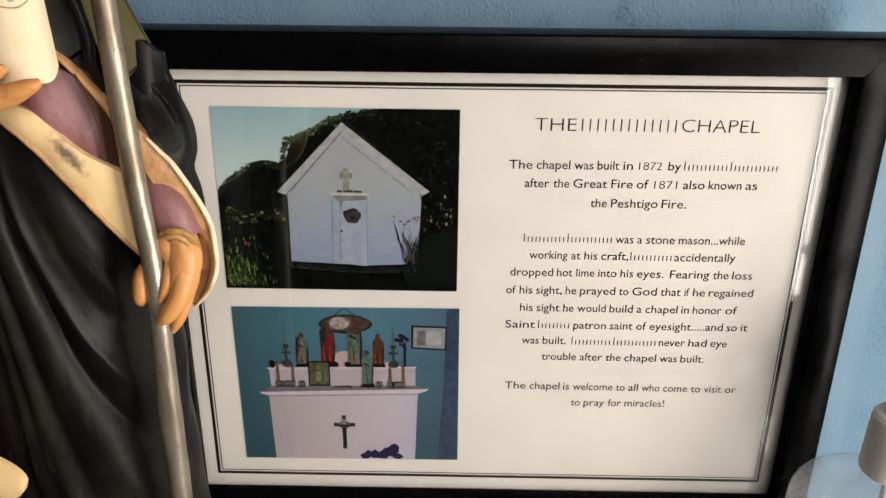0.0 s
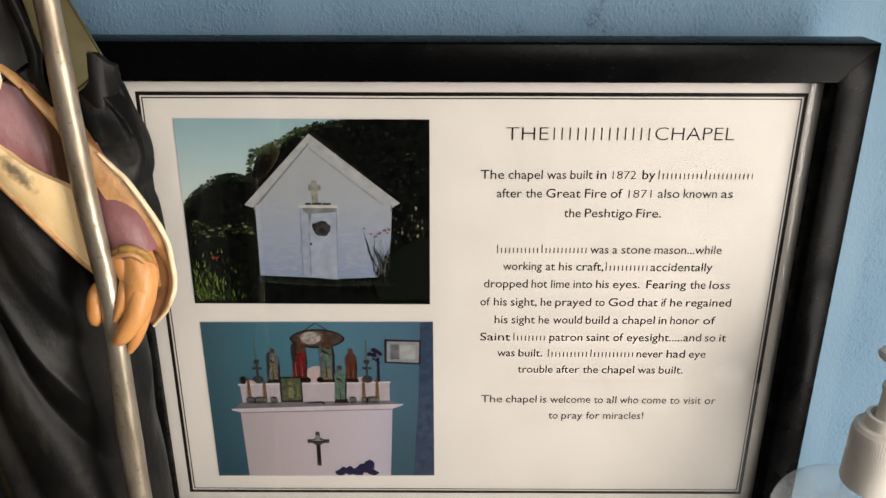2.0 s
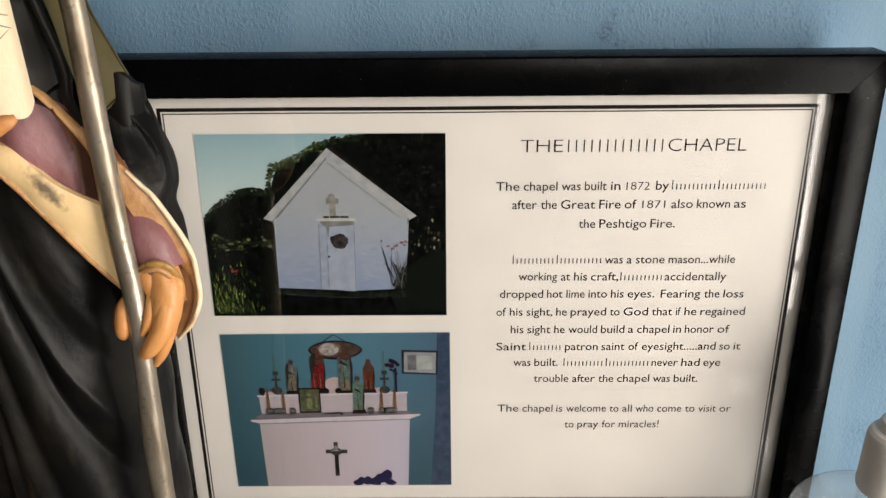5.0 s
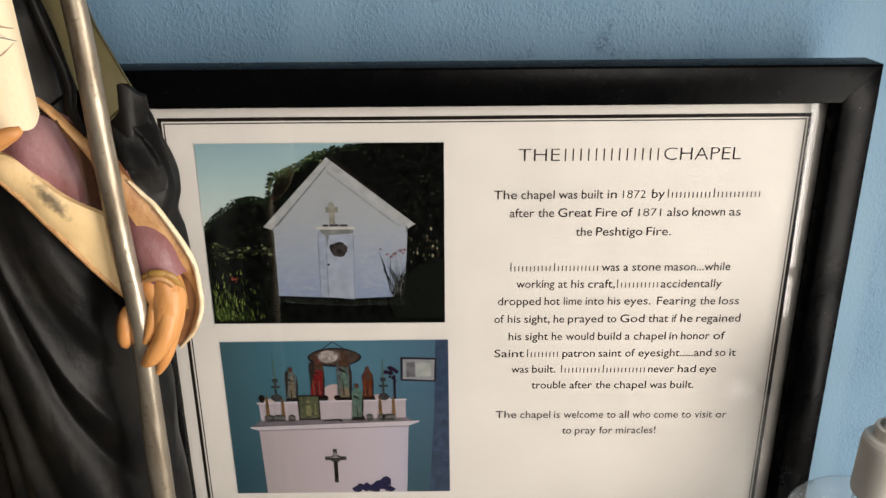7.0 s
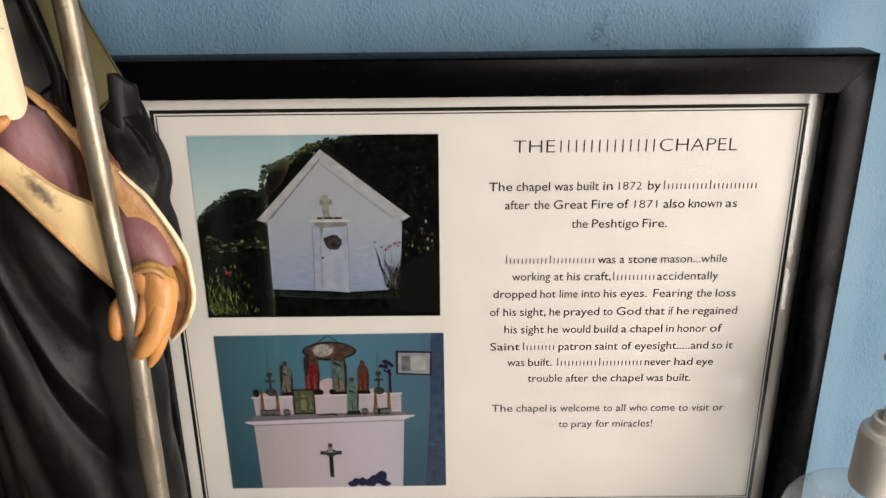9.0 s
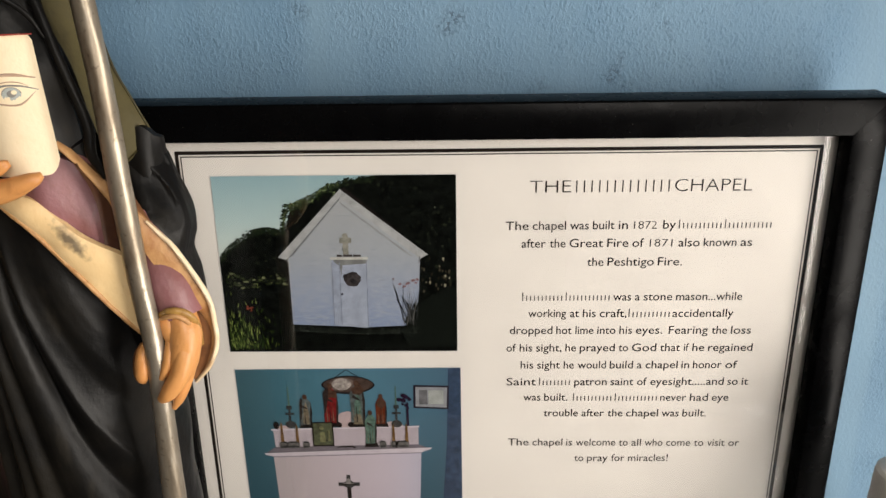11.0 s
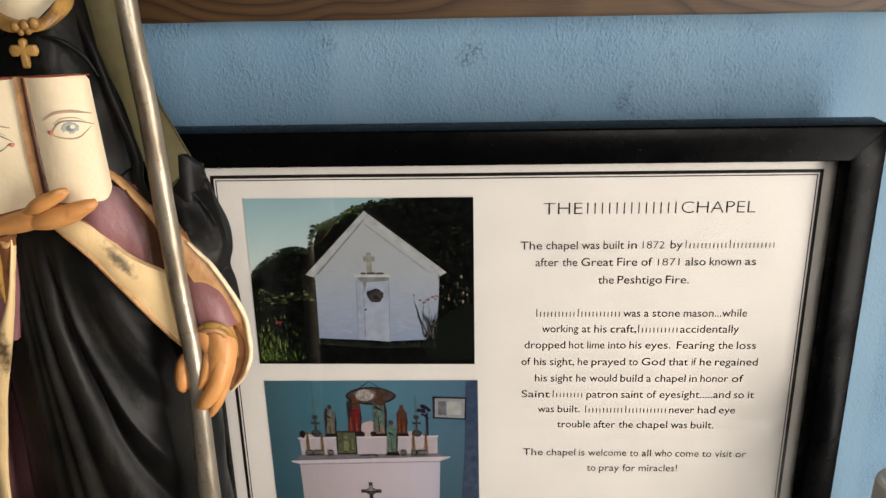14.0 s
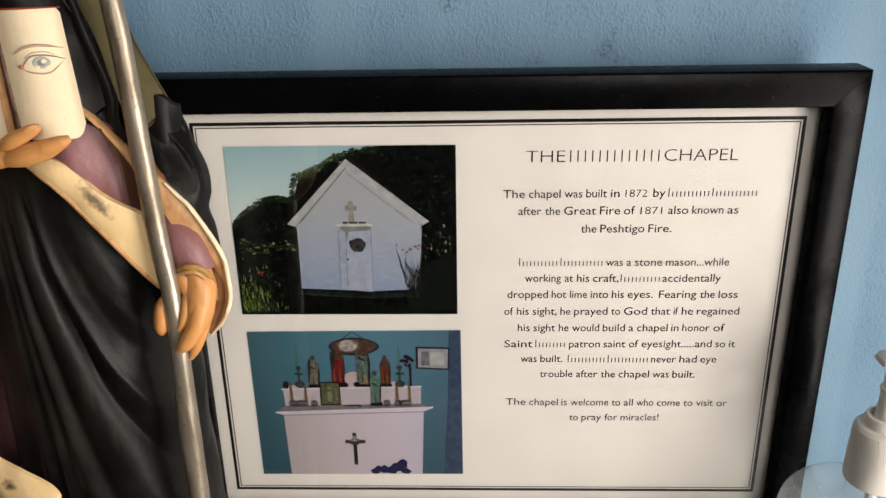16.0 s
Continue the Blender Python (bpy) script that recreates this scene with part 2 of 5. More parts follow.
MAT.update(
    wood=wood(), black=black_lacquer(), paper=sheet_paper(), glass=glass_pane(), plastic=clear_shell("clear_plastic", (0.99, 1.0, 1.0), 0.12, 0.25), staff=metal_paint(), robe=robe_paint(),
    ink=printed("black_ink", (0.016, 0.012, 0.010), 0.2),
    dull=painted("dull_blue_plaster", (0.03, 0.036, 0.042), (0.022, 0.026, 0.03), 0.8, 8.0),
    plaster=painted("aged_plaster", (0.30, 0.29, 0.27), (0.22, 0.21, 0.2), 0.7, 6.0), boards=painted("dark_floor_boards", (0.035, 0.026, 0.02), (0.022, 0.016, 0.012), 0.6, 12.0),
    altar_brown=painted("brown_altar_paint", (0.075, 0.055, 0.04), (0.05, 0.037, 0.026), 0.5, 14.0, 0.7),
    backing=painted("brown_board", (0.2, 0.14, 0.09), (0.14, 0.1, 0.06), 0.8, 30.0),
    pump=painted("white_pump_plastic", (0.72, 0.68, 0.62), (0.64, 0.60, 0.55), 0.42, 40.0, 0.4),
    cream=glazed("pale_rim_paint", (0.82, 0.68, 0.46), (0.62, 0.38, 0.17), (0.30, 0.15, 0.06)),
    tan=glazed("tan_edge_paint", (0.52, 0.29, 0.12), (0.34, 0.15, 0.055), (0.12, 0.05, 0.02), 0.42, 90.0, 0.95, (), 0.0006),
    lapel=glazed("cream_lapel_paint", (0.80, 0.58, 0.30), (0.66, 0.41, 0.17), (0.42, 0.23, 0.09), 0.42, 45.0, 0.55, (
        ((-0.1627, -0.1240, Z0 + -0.0040), -38, (0.0028, 0.02, 0.0085), 0.85, (0.07, 0.055, 0.04)), ((-0.2202, -0.1210, Z0 + -0.0462), 0, (0.0042, 0.02, 0.0115), 0.9, (0.035, 0.022, 0.015)), ((-0.2267, -0.1220, Z0 + -0.1409), 20, (0.0035, 0.02, 0.0030), 0.9, (0.04, 0.03, 0.022)))),
    purple=glazed("mauve_dress_paint", (0.26, 0.118, 0.125), (0.22, 0.090, 0.080), (0.13, 0.050, 0.036), 0.42, 50.0, 0.65, (), 0.0007),
    # brown of real folds, used too as painted shade in sleeve and hands
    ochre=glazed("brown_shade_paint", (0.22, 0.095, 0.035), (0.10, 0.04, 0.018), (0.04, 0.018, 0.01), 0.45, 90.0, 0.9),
    gutter=glazed("brown_gutter_paint", (0.34, 0.17, 0.06), (0.16, 0.07, 0.025), (0.05, 0.022, 0.012), 0.45, 110.0, 0.9),
    deep=glazed("deep_brown_paint", (0.07, 0.028, 0.014), (0.05, 0.02, 0.012), (0.025, 0.012, 0.008), 0.45, 90.0, 0.9),
    skin=glazed("tan_figure_paint", (0.62, 0.29, 0.095), (0.50, 0.20, 0.06), (0.26, 0.085, 0.025), 0.4, 70.0, 0.6),
    gold=glazed("dull_gold_paint", (0.40, 0.225, 0.062), (0.20, 0.095, 0.028), (0.06, 0.028, 0.012), 0.3, 130.0, 1.0),
    page=glazed("ivory_page_paint", (0.84, 0.70, 0.48), (0.78, 0.60, 0.36), (0.66, 0.45, 0.24), 0.45, 50.0, 0.4),
    olive=glazed("olive_lining_paint", (0.085, 0.070, 0.028), (0.055, 0.044, 0.018), (0.03, 0.022, 0.011), 0.5, 40.0, 0.8),
    red=painted("red_edge_paint", (0.36, 0.04, 0.025), (0.2, 0.025, 0.015), 0.45), line_red=painted("soft_red_paint", (0.50, 0.16, 0.11), (0.5, 0.2, 0.15), 0.5), eye_line=painted("brown_line_paint", (0.44, 0.30, 0.21), (0.34, 0.215, 0.15), 0.5),
    eye_blue=painted("blue_grey_paint", (0.40, 0.43, 0.40), (0.24, 0.28, 0.29), 0.5, 500.0), smudge=painted("grey_smudge_paint", (0.20, 0.19, 0.175), (0.32, 0.29, 0.235), 0.5, 300.0),
)


# ---- building tools ----
def finish(name, bm, mats, smooth=None):
    me = bpy.data.meshes.new(name)
    bmesh.ops.recalc_face_normals(bm, faces=bm.faces)
    bm.to_mesh(me)
    bm.free()
    for m in mats if isinstance(mats, (list, tuple)) else [mats]:
        me.materials.append(m)
    if smooth:
        me.polygons.foreach_set("use_smooth", [True] * len(me.polygons))
        me.set_sharp_from_angle(angle=radians(smooth))
    return me


def part(name, bm, material, parent=None, label="", smooth=None, local=False):
    ob = new(name, finish(name, bm, material, smooth))
    if parent is not None:
        ob.parent = parent
        if not local:
            ob.matrix_parent_inverse = Matrix.Translation(-parent.location)
    return tagged(ob, label)


def thing(name, base, label, category, group=""):
    ob = new(name)
    ob.location = base
    ob.empty_display_size = 0.02
    return tagged(ob, label, category, group)


def box(bm, lo, hi, bevel=0.0, mat=0):
    """A box from corner lo to corner hi, with bevelled edges, added to bm."""
    made = bmesh.ops.create_cube(bm, size=1.0)["verts"]
    for v in made:
        v.co = Vector([(a + b) / 2 + c * (b - a) for a, b, c in zip(lo, hi, v.co)])
    if bevel:
        edges = list({e for v in made for e in v.link_edges})
        bmesh.ops.bevel(bm, geom=edges, offset=bevel, segments=2, affect="EDGES", profile=0.6)
    for f in bm.faces:
        if mat and f.material_index == 0:
            f.material_index = mat
    return bm


def boxed(lo, hi, bevel=0.0):
    return box(bmesh.new(), lo, hi, bevel)


def curve_through(points, count):
    """count points evenly in parameter along a Catmull-Rom curve through points."""
    p = [Vector(q) for q in points]
    p = [2 * p[0] - p[1], *p, 2 * p[-1] - p[-2]]
    out = []
    for k in range(count):
        s = k / (count - 1) * (len(p) - 3)
        i = min(int(s), len(p) - 4)
        t = s - i
        a, b, c, d = p[i:i + 4]
        out.append(0.5 * (2 * b + (c - a) * t + (2 * a - 5 * b + 4 * c - d) * t * t + (3 * b - a - 3 * c + d) * t ** 3))
    return out


def rings(bm, loops, mat=0, caps=True):
    """Joins rings of equal length into a tube."""
    vs = [[bm.verts.new(c) for c in loop] for loop in loops]
    n = len(vs[0])
    for a, b in zip(vs, vs[1:]):
        for i in range(n):
            bm.faces.new((a[i], a[(i + 1) % n], b[(i + 1) % n], b[i])).material_index = mat
    if caps:
        bm.faces.new(vs[0]).material_index = mat
        bm.faces.new(vs[-1][::-1]).material_index = mat
    return bm


def tube(bm, points, radii, mat=0, sides=14, count=24, flat=1.0, wobble=0.0, pleat=(0.0, 5, 0.0)):
    """A round bar along a curve; radii run along it. flat squeezes it in depth."""
    path = curve_through(points, count)
    rr = [v.x for v in curve_through([(r, 0, 0) for r in radii], count)]
    loops, up = [], Vector((0.1, -1, 0.05)).normalized()
    for k, c in enumerate(path):
        d = (path[min(k + 1, count - 1)] - path[max(k - 1, 0)]).normalized()
        s = d.cross(up).normalized()
        f = s.cross(d).normalized()
        loops.append([c + rr[k] * (1 + wobble * noise.noise(c * 160 + Vector((0, 0, i))) + pleat[0] * math.sin(pleat[1] * a + pleat[2] * k / count)) * (s * math.cos(a) + f * math.sin(a) * flat) for i in range(sides) for a in [2 * math.pi * i / sides]])
    return rings(bm, loops, mat)


def lathe(bm, profile, centre, mat=0, sides=48, flute=0.0, between=(0, 0)):
    """A turned body: profile of (radius, height)."""
    loops = []
    for r, h in profile:
        ribbed = between[0] < h < between[1]
        loops.append([(centre[0] + q * math.cos(a), centre[1] + q * math.sin(a), centre[2] + h) for i in range(sides) for a in [2 * math.pi * i / sides] for q in [r - (flute if ribbed and i % 2 else 0)]])
    return rings(bm, loops, mat)


def slab(bm, edge_a, edge_b, mat=0, thick=0.003, bulge=0.0, count=26, across=8, rough=0.0, seed=0):
    """A strip of cloth between two edges (millimetre points x, y, z), bulged forward and with a back."""
    a, b = curve_through(edge_a, count), curve_through(edge_b, count)
    front = []
    for i, (p, q) in enumerate(zip(a, b)):
        row = []
        for j in range(across + 1):
            s = j / across
            c = p.lerp(q, s)
            c.y -= bulge * 4 * s * (1 - s) + rough * noise.noise(Vector((c.x * 0.09 + seed, c.z * 0.06, seed)))
            row.append(mm(*c))
        front.append(row)
    back = [[c + Vector((0, thick, 0)) for c in (row[0], row[-1])] for row in front]
    loops = [[*row, bk[1], bk[0]] for row, bk in zip(front, back)]
    return rings(bm, loops, mat)


def mm(x, y, z):
    """Millimetres from the middle of the printed border's top line to metres in the world."""
    return Vector((x / 1000, y / 1000, Z0 + z / 1000))


# ---- the room ----
SHELF = Z0 - 0.38
X0, X1, Y0, H = -1.6, 0.46, -3.1, 2.7


def wall_with_hole(name, lo, hi, axis, hole, mat, label):
    """A wall as one mesh of four slabs round an opening; hole: (a0, a1, z0, z1) along the wall's long axis."""
    bm = bmesh.new()
    a0, a1, z0, z1 = hole
    for s0, s1, t0, t1 in ((lo[axis], a0, lo[2], hi[2]), (a1, hi[axis], lo[2], hi[2]), (a0, a1, lo[2], z0), (a0, a1, z1, hi[2])):
        if s1 - s0 > 1e-4 and t1 - t0 > 1e-4:
            p, q = list(lo), list(hi)
            p[axis], q[axis], p[2], q[2] = s0, s1, t0, t1
            box(bm, p, q)
    return tagged(part(name, bm, mat), label, "wall", kind="structure")


tagged(part("wall_north", boxed((X0 - 0.3, WALL, 0), (X1 + 0.3, WALL + 0.3, H)), MAT["wall"]), "sky-blue painted plaster wall with rough stipple and scuffs", "wall", kind="structure")
wall_with_hole("wall_east_1", (X1, -0.98, 0), (X1 + 0.3, WALL - 0.003, H), 1, (-0.65, -0.27, Z0 - 0.46, Z0 + 0.18), MAT["wall"], "blue plaster side wall with a low window opening")
# this high opening is made up, to let the fill lamp in
wall_with_hole("wall_east_2", (X1, Y0, 0), (X1 + 0.3, -0.982, H), 1, (-1.77, -1.07, Z0 + 0.21, Z0 + 0.91), MAT["wall"], "blue plaster side wall with an added opening for the fill light")
tagged(part("wall_south", boxed((X0, Y0 - 0.3, 0), (X1 + 0.3, Y0 - 0.003, H)), MAT["dull"]), "plain dark blue-grey end wall", "wall", kind="structure")
tagged(part("wall_west", boxed((X0 - 0.3, Y0 - 0.3, 0), (X0 - 0.003, WALL - 0.003, H)), MAT["dull"]), "plain dark blue-grey side wall", "wall", kind="structure")
tagged(part("floor", boxed((X0 - 0.3, Y0 - 3, -0.1), (X1 + 0.3, WALL + 0.3, -0.002)), MAT["boards"]), "brown wooden floor", "floor", kind="structure")
tagged(part("ceiling", boxed((X0 - 0.3, Y0 - 0.3, H + 0.002), (X1 + 0.3, WALL + 0.3, H + 0.15)), MAT["plaster"]), "plain aged plaster ceiling", "ceiling", kind="structure")
tagged(part("ground", boxed((-60, -60, -0.25), (60, 60, -0.12)), painted("grass_ground", (0.07, 0.10, 0.03), (0.12, 0.12, 0.05), 0.9, 2.0)), "grassy ground outside", "ground", kind="structure")

# altar that the figure and the bottle stand on
altar = thing("altar", (0.0, WALL - 0.2, 0), "dark brown painted wooden altar against the blue wall", "altar")
part("body", boxed((-0.62, WALL - 0.36, 0.001), (0.40, WALL - 0.004, SHELF - 0.03), 0.004), MAT["altar_brown"], altar)
part("top", boxed((-0.68, WALL - 0.40, SHELF - 0.03), (0.445, WALL - 0.003, SHELF), 0.006), MAT["altar_brown"], altar)

# stained board fixed to the wall above the notice
bm = bmesh.new()
box(bm, (-0.60, WALL - 0.019, Z0 + 0.0806), (0.455, WALL - 0.0005, Z0 + 0.2206), 0.0015)
bmesh.ops.subdivide_edges(bm, edges=[e for e in bm.edges if e.calc_length() > 0.5], cuts=40)
for v in bm.verts:
    v.co.z += 0.0006 * noise.noise(Vector((v.co.x * 14, 3.0, v.co.z * 30))) - 0.0037 * v.co.x
board = tagged(part("wooden_board", bm, MAT["wood"]), "brown stained fir board with bold grain on the wall", "board")


# ---- the framed notice ----
notice = thing("framed_notice", mm(0, 5, -264), "black wooden picture frame with two photos and printed text", "picture frame")
OUT, IN = (-188.5, 188.5, -264.0, 26.8), (-170.8, 170.8, -245.6, 8.2)
FRONT, SHEET = -14.0, 0.0


def moulding(name, side):
    """One mitred bar of the frame: flat face, small rounded edges, a recessed lip that holds the glass."""
    x0, x1, z0, z1 = OUT
    a0, a1, b0, b1 = IN
    outer = {"top": ((x0, z1), (x1, z1)), "bottom": ((x1, z0), (x0, z0)), "left": ((x0, z0), (x0, z1)), "right": ((x1, z1), (x1, z0))}[side]
    inner = {"top": ((a0, b1), (a1, b1)), "bottom": ((a1, b0), (a0, b0)), "left": ((a0, b0), (a0, b1)), "right": ((a1, b1), (a1, b0))}[side]
    # profile: share from outer (0) to inner (1) and depth in millimetres
    profile = [(0.0, 5.0), (0.0, FRONT + 1.2), (0.02, FRONT + 0.45), (0.07, FRONT), (0.90, FRONT), (0.97, FRONT + 0.35), (1.0, FRONT + 1.2), (1.0, -1.2), (0.6, -1.2), (0.6, 5.0)]
    bm = bmesh.new()
    ends = []
    for k in (0, 1):
        (ox, oz), (ix, iz) = outer[k], inner[k]
        ends.append([mm(ox + (ix - ox) * s, y, oz + (iz - oz) * s + (0.8 if y == 5.0 and oz > 0 and s == 0 else 0)) for s, y in profile])
    loops = []
    for k in range(25):
        t = 0.0006 + k / 24 * 0.9988
        loops.append([p.lerp(q, t) for p, q in zip(*ends)])
    rings(bm, loops)
    return part(name, bm, MAT["black"], notice, smooth=40)


for side in ("top", "bottom", "left", "right"):
    moulding("frame_bar", side)
part("backing", boxed(mm(-165, 2.6, -240), mm(165, WALL * 1000 - 0.4, 3), 0.001), MAT["backing"], notice)


def flat(bm, pts, y, mat=0, sheet=None):
    """A flat polygon facing the room."""
    vs = [bm.verts.new(Vector((x / 1000, y / 1000, z / 1000)) if sheet else mm(x, y, z)) for x, z in pts]
    f = bm.faces.new(vs)
    f.material_index = mat
    return f


# the card sheet
bm = boxed(mm(-175, 0, -250), mm(175, 1.2, 12))
sheet = part("card", bm, MAT["paper"], notice, "cream printed card with a black double border")


def border_line(inset, width, y, waver):
    """A rectangular printed rule as one closed strip."""
    bm = bmesh.new()
    x0, x1, z0, z1 = -164.4 + inset, 164.4 - inset, -237.9 + inset, 1.1 - inset
    corners = [(x0, z0), (x1, z0), (x1, z1), (x0, z1)]
    inside = [(x0 + width, z0 + width), (x1 - width, z0 + width), (x1 - width, z1 - width), (x0 + width, z1 - width)]
    outer, inner = [], []
    for k in range(4):
        for s in range(40):
            t = s / 40
            w = waver * noise.noise(Vector((k * 7.3, s * 0.11, 0)))
            for store, ring in ((outer, corners), (inner, inside)):
                (ax, az), (bx, bz) = ring[k], ring[(k + 1) % 4]
                store.append((ax + (bx - ax) * t, az + (bz - az) * t + (w if k in (0, 2) else 0)))
    vo, vi = ([bm.verts.new(mm(x, y, z)) for x, z in ring] for ring in (outer, inner))
    for k in range(160):
        bm.faces.new((vo[k], vo[(k + 1) % 160], vi[(k + 1) % 160], vi[k]))
    return bm


part("border_rule", border_line(-0.1, 1.9, -0.12, 0.12), MAT["ink"], sheet, "thick black printed rule")
part("border_rule", border_line(2.6, 0.6, -0.12, 0.12), MAT["ink"], sheet, "thin black printed rule")


# ---- printed words ----
def letters(text, weight=-0.001):
    """The mesh of a text in the built-in font, at size 1."""
    cu = bpy.data.curves.new("text", "FONT")
    cu.body, cu.resolution_u, cu.offset = text, 3, weight
    ob = new("text", cu)
    bpy.context.view_layer.update()
    me = bpy.data.meshes.new_from_object(ob.evaluated_get(bpy.context.evaluated_depsgraph_get()))
    bpy.data.objects.remove(ob)
    return me


def height_of(ch):
    me = letters(ch)
    return max(v.co.y for v in me.vertices)


CAP, XH = height_of("H"), height_of("x")


def words(text, x0, x1, z, cap, xh, tilt=0.0, weight=0.005):
    """A run of words from x0 to x1 with its baseline at z; capitals cap high, small letters xh high."""
    me = letters(text, weight)
    lo, hi = min(v.co.x for v in me.vertices), max(v.co.x for v in me.vertices)
    for v in me.vertices:
        y = v.co.y
        if y <= XH:
            up = y * xh / XH
        else:
            up = xh + (y - XH) * (cap - xh) / (CAP - XH)
        s = (v.co.x - lo) / (hi - lo)
        v.co = mm(x0 + s * (x1 - x0), -0.13, z + tilt * s + up)
    me.materials.append(MAT["ink"])
    ob = new("text_line", me)
    ob.parent = sheet
    return ob


def line(text, z, tilt, starts):
    """A printed line: each word at its own start; the last number is the line's end."""
    run = text.split(" ")
    for k, word in enumerate(run):
        gap = 0.0 if k + 2 == len(starts) else 3.2 if word.isdigit() else 2.1
        x0, x1 = starts[k] + (1.0 if word.isdigit() else 0.0), starts[k + 1] - gap
        share = (x0 - starts[0]) / (starts[-1] - starts[0])
        words(word, x0, x1, z + tilt * share, BODY * 0.9 if word.isdigit() else BODY, SMALL, 0.0, -0.01 if word.isdigit() else 0.003)


def name_bar(x0, x1, z, tall, low, count, stroke=0.5):
    """Plain upright bars where a name is printed, the first one as tall as a capital."""
    bm = bmesh.new()
    for k in range(count):
        x = x0 + (x1 - x0 - stroke) * k / (count - 1)
        top = z + (tall if k == 0 else low)
        flat(bm, [(x, z), (x + stroke, z), (x + stroke, top), (x, top)], -0.13)
    ob = part("name_bar", bm, MAT["ink"], sheet)
    ob.matrix_parent_inverse = Matrix.Identity(4)


BODY, SMALL = 4.7, 3.05
words("THE", 17.4, 38.6, -22.6, 6.6, 4.7, 0.0, -0.014)
name_bar(41.2, 89.0, -22.5, 6.4, 6.4, 13, 0.6)
words("CHAPEL", 91.7, 131.1, -22.5, 6.6, 4.7, 0.0, -0.014)
line("The chapel was built in 1872 by", -42.7, 0.1, (5.2, 19.4, 38.9, 50.8, 64.2, 71.2, 87.3, 93.9))
line("after the Great Fire of 1871 also known as", -52.6, 0, (13.7, 28.6, 39.0, 58.8, 72.0, 80.1, 96.1, 109.3, 128.5, 134.6))
line("the Peshtigo Fire.", -63.2, -0.1, (48.8, 59.5, 86.1, 99.0))
line("was a stone mason...while", -83.4, -0.2, (63.7, 75.4, 80.1, 97.5, 132.8))
line("working at his craft,", -93.0, -0.3, (18.1, 40.8, 47.8, 56.9, 71.5))
line("accidentally", -93.4, -0.1, (96.3, 129.2))
line("dropped hot lime into his eyes.", -103.2, -0.2, (8.2, 33.7, 44.2, 56.1, 68.2, 77.2, 91.6))
line("Fearing the loss", -103.5, -0.2, (95.1, 118.5, 128.9, 139.8))
line("of his sight, he prayed to God that if he regained", -113.9, -0.3, (6.5, 13.8, 22.9, 39.1, 47.0, 68.4, 75.7, 91.2, 104.3, 108.9, 117.6, 141.8))
line("his sight he would build a chapel in honor of", -124.6, -0.3, (14.5, 23.7, 38.5, 46.3, 64.1, 79.1, 84.0, 103.8, 110.2, 128.1, 134.6))
line("Saint", -135.2, 0, (6.8, 23.4))
line("patron saint of eyesight.....and so it", -135.3, -0.1, (44.9, 65.1, 80.0, 87.4, 130.3, 138.2, 142.0))
line("was built.", -145.1, -0.1, (16.5, 28.2, 41.4))
line("never had eye", -145.5, -0.1, (93.7, 110.3, 122.6, 132.0))
line("trouble after the chapel was built.", -155.4, -0.4, (28.2, 49.8, 64.6, 75.1, 95.3, 107.0, 120.4))
line("The chapel is welcome to all who come to visit or", -174.8, -0.7, (8.0, 22.2, 41.7, 47.3, 72.2, 79.4, 87.0, 99.4, 115.3, 122.9, 135.0, 141.3))
line("to pray for miracles!", -185.6, -0.1, (46.9, 54.3, 68.4, 78.1, 101.1))
for x0, x1, z, count in ((95.5, 117.5, -42.6, 11), (119.3, 143.3, -42.6, 12), (14.7, 36.2, -83.3, 11), (38.1, 61.7, -83.3, 12), (72.6, 94.7, -93.3, 11), (25.1, 42.3, -135.2, 9), (44.5, 66.1, -145.3, 11), (68.1, 91.7, -145.4, 12)):
    name_bar(x0, x1, z, 4.9, 3.05, count)


# ---- the two photographs ----
def photo(left, top, w, h, lean, label):
    """A glossy photo print, its origin at its top left corner, x right and z up in metres."""
    ob = part("photo", boxed((0, -0.00022, -h / 1000), (w / 1000, 0, 0)), MAT["print_base"], sheet, label)
    ob.matrix_parent_inverse = Matrix.Identity(4)
    ob.matrix_basis = Matrix.Translation(mm(left, -0.1, top)) @ Matrix.Rotation(radians(lean), 4, "Y")
    return ob


def layer(name, parent, material, level, shapes):
    """Flat printed shapes (millimetres in the photo, z down negative) as one thin mesh."""
    bm = bmesh.new()
    for k, s in enumerate(shapes):
        flat(bm, s, -0.26 - 0.035 * level - 0.00055 * (k % 60), sheet=True)
    return part(name, bm, material, parent, local=True)


def blob(x, z, r, squash=1.0, n=9, ragged=0.3, rng=random):
    return [(x + r * (1 + ragged * rng.uniform(-1, 1)) * math.cos(a), z + r * squash * (1 + ragged * rng.uniform(-1, 1)) * math.sin(a)) for k in range(n) for a in [2 * math.pi * k / n]]


def inside(s, w, h):
    return [(min(max(x, 0.3), w - 0.3), min(max(z, -h + 0.3), -0.3)) for x, z in s]


def rect(x0, x1, z0, z1):
    return [(x0, z0), (x1, z0), (x1, z1), (x0, z1)]


